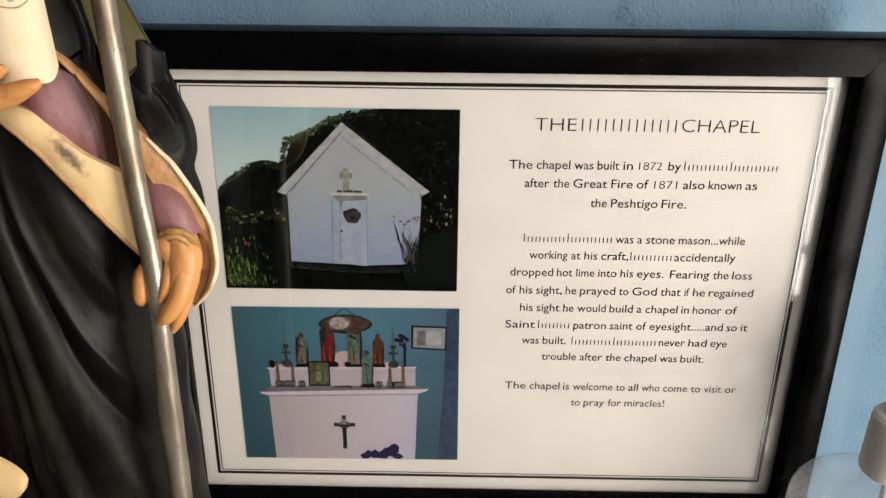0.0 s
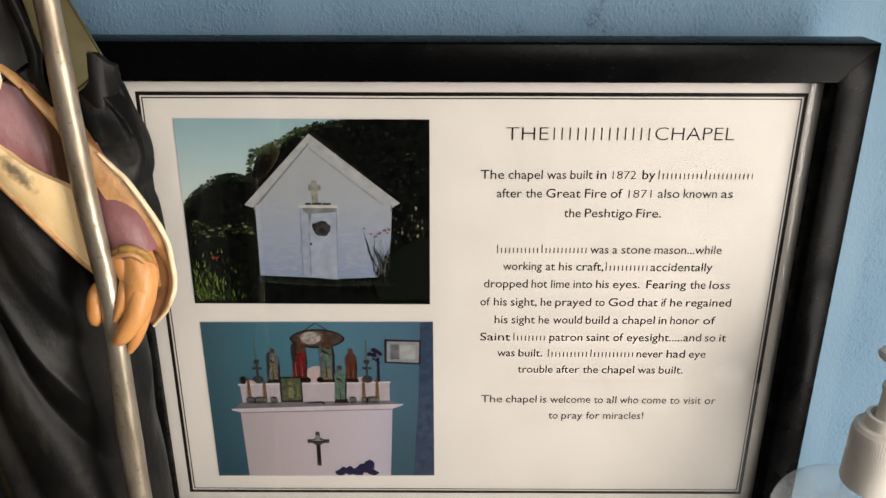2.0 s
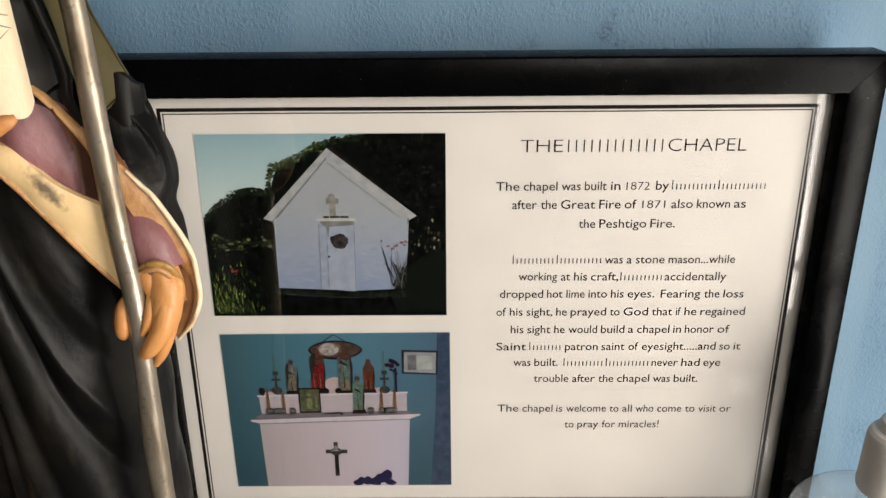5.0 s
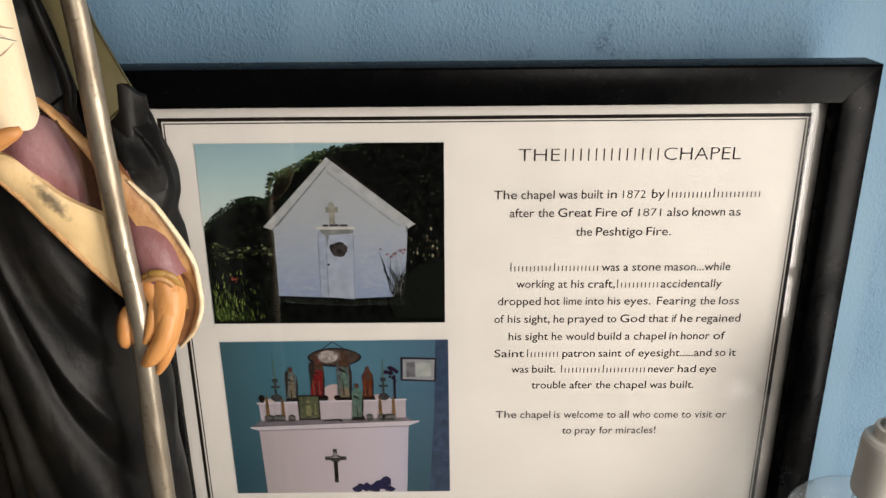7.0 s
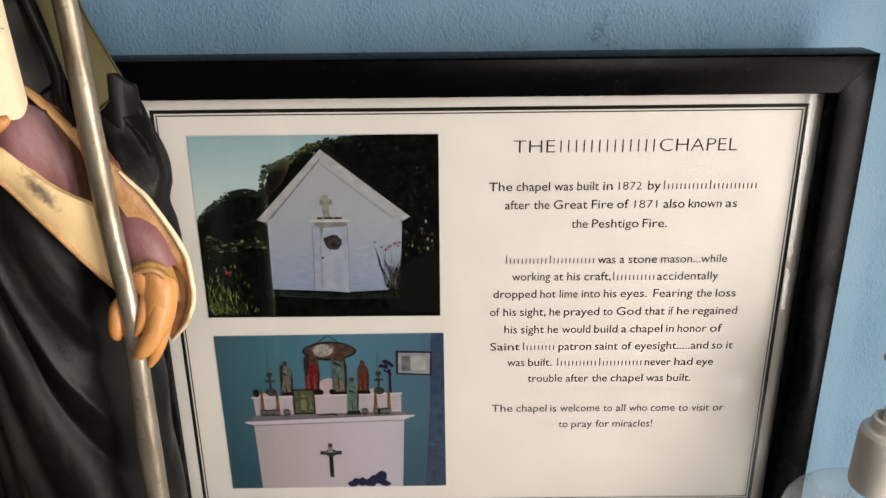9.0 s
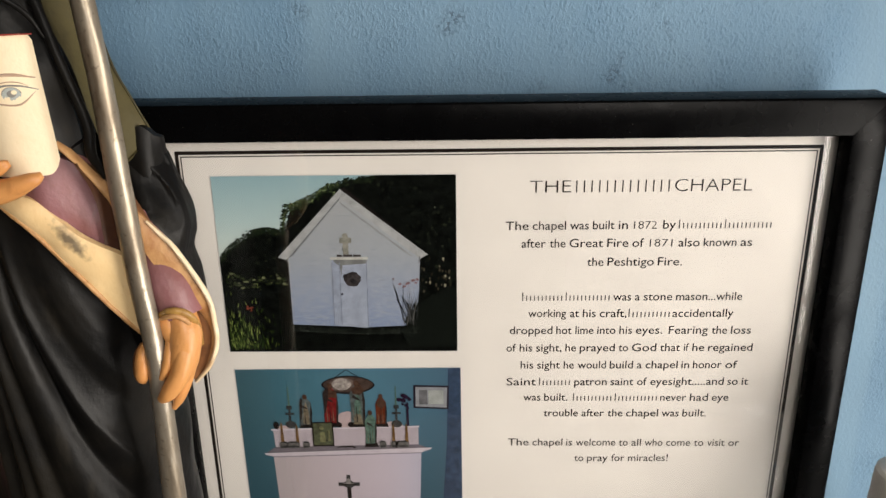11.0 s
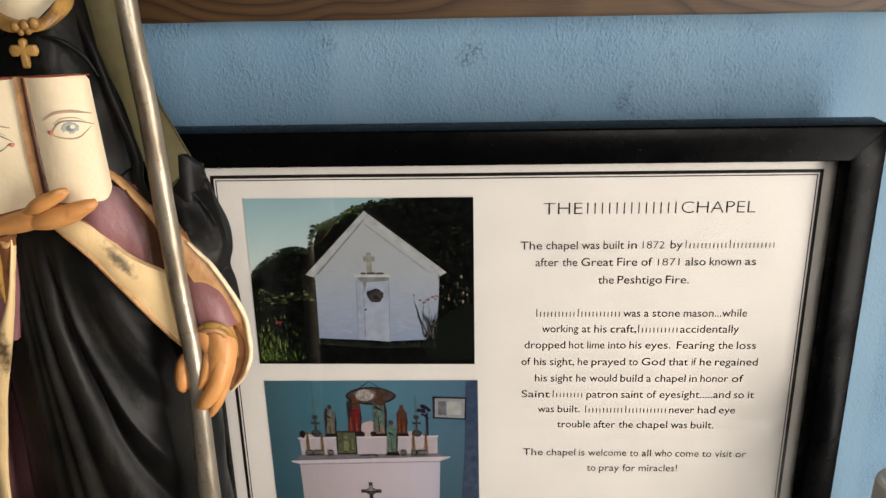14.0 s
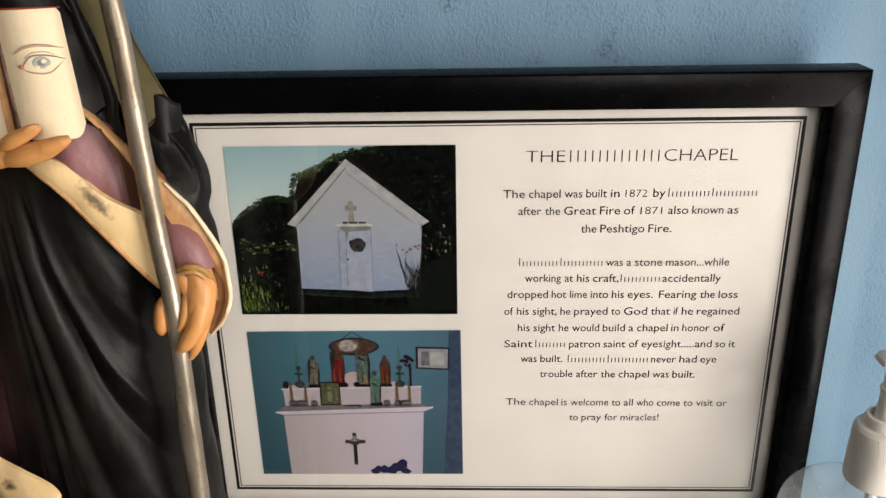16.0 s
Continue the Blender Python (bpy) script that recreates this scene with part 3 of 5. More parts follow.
MAT["print_base"] = printed("photo_paper", (0.6, 0.6, 0.6))
rng = random.Random(7)
W1, H1 = 127.2, 101.3
p1 = photo(-147.6, -11.9, W1, H1, 0.08, "glossy colour photo of a small white chapel among trees")
n = Nodes("photo_sky", 0.3)
geo = n.add("ShaderNodeTexCoord")
sep = n.add("ShaderNodeSeparateXYZ")
n.link(geo.outputs["Object"], sep.inputs[0])
n.colour(n.ramp(n.grey(sep.outputs[2], -0.05, 0.0), [(0.0, (0.50, 0.55, 0.50)), (0.5, (0.35, 0.45, 0.45)), (1.0, (0.22, 0.34, 0.37))]))
layer("sky", p1, n.mat, 0, [rect(0.2, W1 - 0.2, -60, -0.2)])
layer("shade", p1, printed("photo_dark", (0.004, 0.005, 0.004), 0.4), 1, [
    [(0.2, -H1 + 0.2), (W1 - 0.2, -H1 + 0.2), (W1 - 0.2, -0.2), (86, -0.2), (72, -3), (61, -7), (50, -14), (40, -19), (36, -31), (27, -30), (19, -32), (8, -39), (0.2, -47)]])
# leaf clumps along the tree line and dim leaves within the dark
line = [(-0.8, -46.3), (7.4, -37.3), (19.5, -29.9), (26.7, -28.5), (35.0, -29.9), (37.5, -16.9), (49.0, -12.6), (60.5, -5.6), (71.7, -2.2), (85.6, -0.6)]
edge = []
for (ax, az), (bx, bz) in zip(line, line[1:]):
    for k in range(170):
        t = rng.random()
        edge.append(inside(blob(ax + (bx - ax) * t + rng.gauss(0, 0.8), az + (bz - az) * t - rng.random() * 3.4 + 0.6, rng.uniform(0.22, 0.75), 0.8, 7, 0.5, rng), W1, H1))
layer("leaves", p1, islands("photo_leaf_edge", [(0.0, (0.004, 0.007, 0.004)), (0.72, (0.010, 0.017, 0.008)), (0.9, (0.02, 0.026, 0.013)), (1.0, (0.035, 0.045, 0.022))]), 2, edge)
dim = []
for k in range(520):
    x, z = rng.uniform(1, W1 - 1), rng.uniform(-62, -1)
    top = next((az + (bz - az) * (x - ax) / (bx - ax) for (ax, az), (bx, bz) in zip(line, line[1:]) if ax <= x <= bx), -0.6)
    if z < top - 1.5:
        dim.append(inside(blob(x, z, rng.uniform(0.4, 1.3), 0.8, 6, 0.45, rng), W1, H1))
layer("leaves", p1, islands("photo_leaf_dim", [(0.0, (0.003, 0.004, 0.003)), (0.8, (0.008, 0.010, 0.007)), (0.97, (0.016, 0.02, 0.012)), (1.0, (0.06, 0.07, 0.05))]), 3, dim)
sunlit = []
for k in range(240):
    x = rng.uniform(35.5, 66)
    top = next(az + (bz - az) * (x - ax) / (bx - ax) for (ax, az), (bx, bz) in zip(line, line[1:]) if ax <= x <= bx)
    sunlit.append(inside(blob(x, top + 0.6 - abs(rng.gauss(0, 2.2)), rng.uniform(0.2, 0.6), 0.8, 6, 0.4, rng), W1, H1))
layer("sunlit_leaves", p1, islands("photo_sunlit_leaves", [(0.0, (0.015, 0.026, 0.010)), (0.6, (0.045, 0.07, 0.026)), (1.0, (0.20, 0.25, 0.12))]), 4, sunlit)
# sunlit patches of garden beyond, grass and lily clumps in the corner
far = [blob(rng.uniform(3, 35), rng.gauss(-58.5, 2.0), rng.uniform(0.3, 1.5), 0.5, 7, 0.5, rng) for k in range(70)]
far_side = [inside(blob(rng.uniform(108, 124), rng.gauss(-58, 6), rng.uniform(0.25, 0.6), 2.0, 6, 0.4, rng), W1, H1) for k in range(40)]
MAT["far_garden"] = islands("photo_far_garden", [(0.0, (0.008, 0.011, 0.006)), (0.7, (0.035, 0.045, 0.016)), (1.0, (0.16, 0.17, 0.09))])
layer("far_garden", p1, MAT["far_garden"], 5, far)
layer("far_shrubs", p1, islands("photo_sunlit_gaps", [(0.0, (0.02, 0.018, 0.012)), (0.7, (0.06, 0.052, 0.035)), (1.0, (0.26, 0.24, 0.17))]), 5, far_side)
blades = []
for k in range(330):
    x, z = abs(rng.gauss(0, 10)) + 1, -100 + abs(rng.gauss(0, 11))
    s, h = rng.uniform(-1.2, 1.2), rng.uniform(1.5, 5.0)
    blades.append(inside([(x, z), (x + 0.55, z), (x + s + 0.2, z + h)], W1, H1))
layer("grass", p1, islands("photo_grass", [(0.0, (0.008, 0.018, 0.005)), (0.6, (0.035, 0.06, 0.012)), (1.0, (0.26, 0.32, 0.08))]), 5, blades)
layer("blossom", p1, islands("photo_orange_blossom", [(0.0, (0.08, 0.02, 0.012)), (1.0, (0.22, 0.05, 0.03))]), 6, [blob(rng.gauss(13, 2.2), rng.gauss(-74.5, 1.0), rng.uniform(0.35, 0.9), 0.7, 7, 0.3, rng) for k in range(9)])
# chapel front
n = Nodes("photo_whitewash", 0.3, 0.0, 0.2)
geo = n.add("ShaderNodeTexCoord")
sep = n.add("ShaderNodeSeparateXYZ")
n.link(geo.outputs["Object"], sep.inputs[0])
mp = n.add("ShaderNodeMapping", Scale=(0.55, 1.0, 1.5))
n.link(geo.outputs["Object"], mp.inputs["Vector"])
c = n.ramp(n.grey(sep.outputs[2], -0.087, -0.012), [(0.0, (0.17, 0.215, 0.315)), (0.3, (0.22, 0.255, 0.325)), (0.6, (0.265, 0.285, 0.305)), (1.0, (0.275, 0.285, 0.285))])
c = n.mix(n.grey(n.noise(420, 3.0, 0.6, mp.outputs[0]), 0.42, 0.68, 0.0, 0.5), c, (0.30, 0.32, 0.35))
n.colour(n.mix(n.grey(n.noise(900, 3.0, 0.55, mp.outputs[0]), 0.54, 0.72, 0.0, 0.28), c, (0.18, 0.205, 0.26)))
layer("chapel_wall", p1, n.mat, 7, [[(36.9, -84.4), (79, -86.2), (105.6, -85.0), (107.6, -45), (66.8, -10.5), (37.1, -45.2)]])
joints = []
for row in range(22):
    z = -19 - row * 3.05
    half = min((abs(z) - 12) * 1.12, 60)
    x, stop = max(38.2, 66.8 - half), min(105.2, 66.8 + half - 1)
    while x < stop - 3:
        w = rng.uniform(2.0, 6.0)
        if rng.random() < 0.55 and x + w < stop and z > -82.5 and not (x + w > 58.6 and x < 80.4 and z < -42):
            dz = rng.gauss(0, 0.35)
            joints.append([(x, z + dz), (x + w * 0.5, z + dz - 0.28), (x + w, z + dz + rng.gauss(0, 0.25)), (x + w * 0.5, z + dz + 0.1)])
        x += w + rng.uniform(0.5, 2.0)
layer("wall_joint", p1, islands("photo_wall_joints", [(0.0, (0.22, 0.25, 0.30)), (0.5, (0.29, 0.315, 0.36)), (1.0, (0.42, 0.45, 0.48))]), 8, joints)
layer("roof_edge", p1, printed("photo_roof_shingle", (0.016, 0.013, 0.012), 0.3), 8, [[(66.8, -7.5), (69.0, -6.6), (97, -30.4), (96.0, -31.2)]])
layer("bargeboard", p1, printed("photo_bargeboard", (0.40, 0.41, 0.41), 0.12), 9, [[(66.8, -7.4), (66.6, -11.8), (36.0, -46.4), (31.7, -44.9)], [(66.8, -7.4), (111.8, -43.7), (107.6, -46.2), (66.6, -11.8)]])
MAT["eave"] = printed("photo_eave_shadow", (0.19, 0.20, 0.21), 0.15)
layer("gable_line", p1, printed("photo_gable_line", (0.30, 0.315, 0.325), 0.15), 10, [[(66.5, -14.2), (66.6, -15.6), (102.0, -44.5), (103.8, -44.6)]])
for shape in ([(66.6, -11.8), (66.5, -13.0), (39.4, -44.3), (37.0, -45.4)], [(36.2, -46.2), (37.0, -45.6), (37.4, -48.5), (36.9, -48.5)], [(107.0, -44.6), (107.8, -44.9), (107.2, -48.5), (106.7, -48.5)]):
    layer("eave_shadow", p1, MAT["eave"], 10, [shape])
layer("door_recess", p1, printed("photo_door_recess", (0.30, 0.34, 0.42), 0.1), 10, [[(60.4, -46), (79.1, -46), (78.2, -86.7), (59.7, -84.9)]])
layer("door", p1, printed("photo_door", (0.33, 0.37, 0.45), 0.08), 11, [[(64.6, -48.2), (78.8, -47.8), (78.2, -86.4), (64.0, -85.1)]])
layer("recess_shade", p1, printed("photo_recess_shade", (0.20, 0.205, 0.20), 0.15), 11.5, [[(61.2, -46.2), (79.0, -46.2), (79.0, -48.6), (66.0, -49.6), (65.0, -56.0), (64.4, -50), (61.4, -47.6)]])
MAT["door_edge"] = printed("photo_door_edge", (0.22, 0.25, 0.31), 0.15)
for x0, x1 in ((60.1, 60.5), (64.2, 64.6), (78.6, 79.0)):
    layer("door_edge", p1, MAT["door_edge"], 11.7, [[(x0, -48), (x1, -48), (x1 - 0.5, -86.0), (x0 - 0.5, -85.6)]])
layer("lintel", p1, printed("photo_lintel", (0.50, 0.50, 0.46), 0.08), 12, [rect(59.5, 79.8, -46.4, -44.9)])
layer("name_sign", p1, printed("photo_name_sign", (0.07, 0.06, 0.06), 0.3), 13, [rect(63.2, 66.0, -44.7, -43.6), rect(66.6, 71.4, -44.7, -43.5), rect(72.0, 76.2, -44.7, -43.6)])
layer("stone_cross", p1, printed("photo_stone_cross", (0.27, 0.265, 0.225), 0.25), 14, [rect(66.7, 69.7, -43.4, -32.6), rect(65.1, 71.4, -37.0, -33.9), blob(68.2, -32.6, 1.5, 0.8, 10, 0.08, rng)])
layer("wreath", p1, printed("photo_wreath", (0.052, 0.045, 0.045), 0.3, grain=500.0), 14, [blob(70.9, -57.6, 4.5, 0.95, 30, 0.09, rng)])
layer("wreath_bow", p1, printed("photo_wreath_bow", (0.028, 0.025, 0.026), 0.3), 14.6, [blob(67.0, -56.2, 1.2, 1.2, 8, 0.3, rng), blob(71.6, -58.8, 1.6, 0.8, 9, 0.3, rng)])
layer("door_knob", p1, printed("photo_knob", (0.02, 0.02, 0.03)), 14, [blob(64.9, -66.3, 0.65, 1, 8, 0.05, rng)])
stems = []
for k in range(26):
    x, z, s = rng.uniform(97, 106), -84 + rng.uniform(-1, 3), rng.gauss(-2.5, 3.5)
    h = rng.uniform(10, 25)
    stems.append([(x, z), (x + 0.32, z), (x + s * 0.6 + 0.2, z + h * 0.7), (x + s, z + h), (x + s * 0.55, z + h * 0.7)])
layer("lily_stems", p1, islands("photo_stems", [(0.0, (0.02, 0.022, 0.022)), (0.7, (0.06, 0.062, 0.06)), (1.0, (0.15, 0.15, 0.14))]), 15, stems)
layer("lily_flowers", p1, islands("photo_lilies", [(0.0, (0.12, 0.075, 0.08)), (1.0, (0.25, 0.15, 0.16))]), 16, [blob(x, z, rng.uniform(0.5, 1.2), 0.7, 7, 0.4, rng) for x, z in ((93, -57.5), (96.5, -60.5), (98.5, -62), (101, -60), (103.5, -58.5), (106, -58), (99.8, -60.8), (105, -60))])
tufts = []
for k in range(170):
    x = rng.uniform(36, 108)
    z = -86.4 - 2.4 * math.sin(min((x - 36) / 43, 1) * 1.57) + 1.5 * max(0, (x - 79) / 72)
    h, s = rng.uniform(0.8, 3.4), rng.uniform(-0.7, 0.7)
    tufts.append([(x - 0.35, z - 1.5), (x + 0.35, z - 1.5), (x + s, z + h)])
layer("lawn_tufts", p1, islands("photo_tufts", [(0.0, (0.006, 0.009, 0.006)), (0.8, (0.03, 0.035, 0.03)), (1.0, (0.07, 0.08, 0.07))]), 16.5, tufts)
layer("dark_lawn", p1, islands("photo_lawn", [(0.0, (0.004, 0.005, 0.004)), (1.0, (0.014, 0.017, 0.013))]), 17, [inside(blob(36 + 72 * k / 90, -86.2 - 2.6 * math.sin(min(k / 90 / 0.6, 1) * 1.57) + 1.5 * max(0, k / 90 - 0.6), rng.uniform(1.0, 1.9), 0.7, 8, 0.5, rng), W1, H1) for k in range(91)])
bush = [[(97, -90), (100, -84), (104, -78), (109, -72.5), (115, -67.5), (121, -65), (W1 - 0.3, -64), (W1 - 0.3, -98), (100, -98)]] + [inside(blob(97 + 30 * t + rng.gauss(0, 0.6), -88 + 25 * math.sin(t * 1.45) ** 0.8 + rng.gauss(0, 0.7), rng.uniform(0.5, 1.5), 1.1, 8, 0.5, rng), W1, H1) for k in range(80) for t in [rng.random()]]
layer("dark_bush", p1, islands("photo_bush", [(0.0, (0.004, 0.005, 0.004)), (0.9, (0.007, 0.009, 0.007)), (1.0, (0.02, 0.024, 0.018))]), 13, bush)

W2, H2 = 127.6, 101.8
rng = random.Random(11)
p2 = photo(-146.5, -124.2, W2, H2, -0.3, "glossy colour photo of a white altar in a blue room")
n = Nodes("photo_blue_wall", 0.3)
geo = n.add("ShaderNodeTexCoord")
sep = n.add("ShaderNodeSeparateXYZ")
n.link(geo.outputs["Object"], sep.inputs[0])
across = n.ramp(n.grey(sep.outputs[0], 0.0, 0.128), [(0.0, (0.030, 0.075, 0.094)), (0.25, (0.042, 0.115, 0.152)), (0.6, (0.060, 0.142, 0.194)), (0.9, (0.052, 0.108, 0.155)), (1.0, (0.04, 0.078, 0.126))])
n.colour(n.mix(n.grey(sep.outputs[2], -0.02, -0.10, 0.0, 0.85), across, (0.020, 0.056, 0.076)))
layer("blue_wall", p2, n.mat, 0, [rect(0.2, W2 - 0.2, -H2 + 0.2, -0.2)])
layer("wall_corner", p2, printed("photo_corner", (0.042, 0.066, 0.115), 0.2), 1, [[(120.4, -0.2), (W2 - 0.2, -0.2), (W2 - 0.2, -H2 + 0.2), (115.2, -H2 + 0.2), (118.8, -50)]])
white2 = printed("photo_altar_white", (0.44, 0.385, 0.42), 0.06)
n = Nodes("photo_altar_front", 0.3)
geo = n.add("ShaderNodeTexCoord")
sep = n.add("ShaderNodeSeparateXYZ")
n.link(geo.outputs["Object"], sep.inputs[0])
n.colour(n.ramp(n.grey(sep.outputs[0], 0.015, 0.105), [(0.0, (0.32, 0.28, 0.285)), (0.4, (0.385, 0.335, 0.36)), (0.75, (0.40, 0.355, 0.40)), (0.9, (0.39, 0.36, 0.42)), (1.0, (0.35, 0.33, 0.39))]))
layer("altar_front", p2, n.mat, 2, [[(17.0, -56.6), (103.9, -54.9), (101.8, -H2 + 0.2), (18.2, -H2 + 0.2)]])
layer("altar_step", p2, white2, 2, [[(18.2, -39.2), (102.6, -37.7), (102.4, -51.8), (18.9, -52.6)]])
MAT["cutout"] = printed("photo_cutouts", (0.46, 0.36, 0.36), 0.05)
for x, z, r, squash in ((62, -33.5, 6.5, 0.9), (24, -38.5, 4, 0.45), (88, -37.5, 6, 0.5)):
    layer("altar_cutout", p2, MAT["cutout"], 1, [blob(x, z, r, squash, 16, 0.02, rng)])
layer("altar_ledge", p2, printed("photo_ledge", (0.16, 0.14, 0.16), 0.15), 3, [[(18.5, -51.2), (102.5, -50.0), (108, -52.6), (13.0, -55.3)]])
layer("altar_moulding", p2, printed("photo_moulding", (0.55, 0.50, 0.54), 0.05), 4, [[(11.9, -55.4), (110.3, -52.2), (109.6, -53.2), (104, -55.4), (16.6, -57.6), (12.4, -56.4)], [(17.2, -39.0), (103.2, -37.5), (103.2, -38.5), (17.2, -40.1)]])
layer("moulding_shadow", p2, printed("photo_moulding_shadow", (0.28, 0.25, 0.29), 0.1), 4, [[(16.7, -57.5), (104.0, -55.4), (104.0, -56.1), (16.9, -58.4)]])
def oval(x, z, w, h, n=14):
    """A flat oval, a little pointed at its ends."""
    return [(x - w * math.cos(math.pi * k / n), z + h * math.sin(math.pi * k / n) ** 1.2) for k in range(n)] + [(x + w * math.cos(math.pi * k / n), z - h * math.sin(math.pi * k / n) ** 1.2) for k in range(n)]


layer("mirror_back", p2, printed("photo_mirror_rim", (0.016, 0.014, 0.015), 0.2), 3, [oval(63.6, -10.5, 15.2, 6.0)])
layer("mirror_glass", p2, printed("photo_mirror_glass", (0.075, 0.05, 0.04), 0.3), 4, [oval(63.6, -10.3, 14.2, 5.0)])
layer("mirror_gleam", p2, printed("photo_mirror_gleam", (0.13, 0.095, 0.08), 0.3), 5, [oval(60.5, -10.2, 8.0, 4.4)])
layer("mirror_gleam", p2, printed("photo_mirror_bright", (0.38, 0.34, 0.31), 0.3, grain=500.0), 6, [oval(60.0, -9.9, 5.6, 3.9)])
layer("mirror_cord", p2, printed("photo_cord", (0.03, 0.05, 0.06)), 3, [[(56.5, -5.2), (62.9, -0.5), (63.3, -0.9), (57.3, -5.4)], [(62.9, -0.5), (69.4, -4.8), (68.7, -5.1), (62.9, -1.0)]])
layer("wall_picture", p2, printed("photo_picture_rim", (0.025, 0.02, 0.03), 0.1), 5, [[(100.6, -10.8), (120.8, -11.5), (120.3, -26.7), (100.3, -25.7)]])
layer("picture_mount", p2, printed("photo_picture_mount", (0.27, 0.28, 0.30), 0.1), 6, [[(101.8, -12.0), (119.7, -12.6), (119.2, -25.6), (101.5, -24.7)]])
layer("picture_print", p2, printed("photo_picture_print", (0.36, 0.38, 0.36), 0.1), 7, [rect(109, 117.5, -23.2, -14.4)])
layer("picture_print", p2, printed("photo_picture_grey", (0.15, 0.15, 0.16), 0.2), 7, [rect(103.6, 108.4, -23.4, -14.0)])


def figurine(x, top, foot, w, cloth, front, level):
    """A plain painted figure shape: base, robe, front panel, round head."""
    h = top - foot
    layer("figurine_base", p2, MAT["p_dark"], level, [[(x - w * 0.62, foot), (x + w * 0.62, foot), (x + w * 0.5, foot + h * 0.12), (x - w * 0.5, foot + h * 0.12)]])
    layer("figurine_robe", p2, cloth, level + 1, [[(x - w * 0.5, foot + h * 0.10), (x + w * 0.42, foot + h * 0.10), (x + w * 0.52, foot + h * 0.45), (x + w * 0.46, foot + h * 0.74), (x + w * 0.14, foot + h * 0.88), (x - w * 0.16, foot + h * 0.88), (x - w * 0.5, foot + h * 0.7), (x - w * 0.46, foot + h * 0.4)]])
    layer("figurine_front", p2, front, level + 2, [[(x - w * 0.2, foot + h * 0.11), (x + w * 0.25, foot + h * 0.11), (x + w * 0.22, foot + h * 0.5), (x + w * 0.05, foot + h * 0.78), (x - w * 0.2, foot + h * 0.5)]])
    layer("figurine_shade", p2, MAT["p_shade"], level + 3, [[(x + w * 0.30, foot + h * 0.10), (x + w * 0.42, foot + h * 0.10), (x + w * 0.52, foot + h * 0.45), (x + w * 0.46, foot + h * 0.72), (x + w * 0.36, foot + h * 0.45)], [(x - w * 0.12, foot + h * 0.11), (x - w * 0.02, foot + h * 0.11), (x - w * 0.10, foot + h * 0.62)], [(x - w * 0.34, foot + h * 0.62), (x + w * 0.2, foot + h * 0.55), (x + w * 0.1, foot + h * 0.6), (x - w * 0.3, foot + h * 0.68)]])
    layer("figurine_fold", p2, MAT["p_ivory"], level + 4, [[(x - w * 0.30, foot + h * 0.14), (x - w * 0.24, foot + h * 0.14), (x - w * 0.30, foot + h * 0.55)], [(x + w * 0.10, foot + h * 0.14), (x + w * 0.16, foot + h * 0.14), (x + w * 0.12, foot + h * 0.5)]])
    layer("figurine_head", p2, MAT["p_brown"], level + 2, [blob(x, foot + h * 0.915, w * 0.19, 1.25, 10, 0.05, rng)])


for key, c in (("p_dark", (0.025, 0.018, 0.016)), ("p_shade", (0.06, 0.045, 0.04)), ("p_brown", (0.16, 0.085, 0.055)), ("p_red", (0.36, 0.03, 0.03)), ("p_ivory", (0.40, 0.33, 0.22)), ("p_grey", (0.20, 0.24, 0.24)), ("p_rust", (0.26, 0.06, 0.025)), ("p_green", (0.20, 0.34, 0.27)), ("p_gold", (0.34, 0.19, 0.07)), ("p_silver", (0.26, 0.25, 0.24)), ("p_leaf", (0.16, 0.18, 0.10)), ("p_lime", (0.34, 0.34, 0.17)), ("p_blue", (0.03, 0.03, 0.12)), ("p_plum", (0.05, 0.025, 0.06)), ("p_smoke", (0.09, 0.09, 0.09))):
    MAT[key] = printed("photo_" + key[2:], tuple(v * 0.5 for v in c), 0.26, grain=600.0)
figurine(38.3, -16.0, -38.3, 7.0, MAT["p_grey"], MAT["p_ivory"], 8)
figurine(53.0, -8.6, -38.0, 8.4, MAT["p_red"], MAT["p_red"], 8)
figurine(68.3, -6.6, -38.0, 8.4, MAT["p_grey"], MAT["p_green"], 8)
figurine(81.7, -15.9, -38.0, 6.4, MAT["p_rust"], MAT["p_rust"], 8)
figurine(75.2, -26.4, -51.4, 6.6, MAT["p_green"], MAT["p_green"], 14)
layer("figurine_arm", p2, MAT["p_brown"], 12.5, [[(78.8, -22.5), (81.7, -18.8), (84.8, -22.5), (82.0, -26.5)], [(73.2, -31.5), (75.2, -29.8), (77.6, -31.5), (76.6, -34.5), (74.0, -34.5)]])
layer("figurine_mantle", p2, MAT["p_shade"], 12.2, [[(48.9, -15), (51.4, -11.5), (52.4, -13), (51.2, -22), (49.4, -30), (49.0, -22)], [(35.0, -22), (36.0, -18.5), (36.8, -19), (36.0, -30), (34.6, -36)], [(71.6, -14), (72.8, -20), (72.4, -32), (71.4, -30), (71.2, -18)]])
layer("figurine_shoulder", p2, MAT["p_brown"], 11, [[(49.5, -16), (53, -13), (57, -15), (56.8, -19), (53.6, -18.2), (50, -20)], [(65, -13), (70, -9), (72.5, -14), (70, -17), (66, -16)]])
layer("figurine_hem", p2, MAT["p_ivory"], 11, [[(65.5, -36), (71, -36), (70, -30), (67, -29)]])
layer("icon_panel", p2, MAT["p_dark"], 12, [[(41.0, -34.5), (53.4, -34.4), (53.4, -50.6), (41.0, -50.8)]])
layer("icon_picture", p2, MAT["p_leaf"], 13, [[(41.7, -35.2), (52.7, -35.1), (52.7, -49.6), (41.7, -49.8)]])
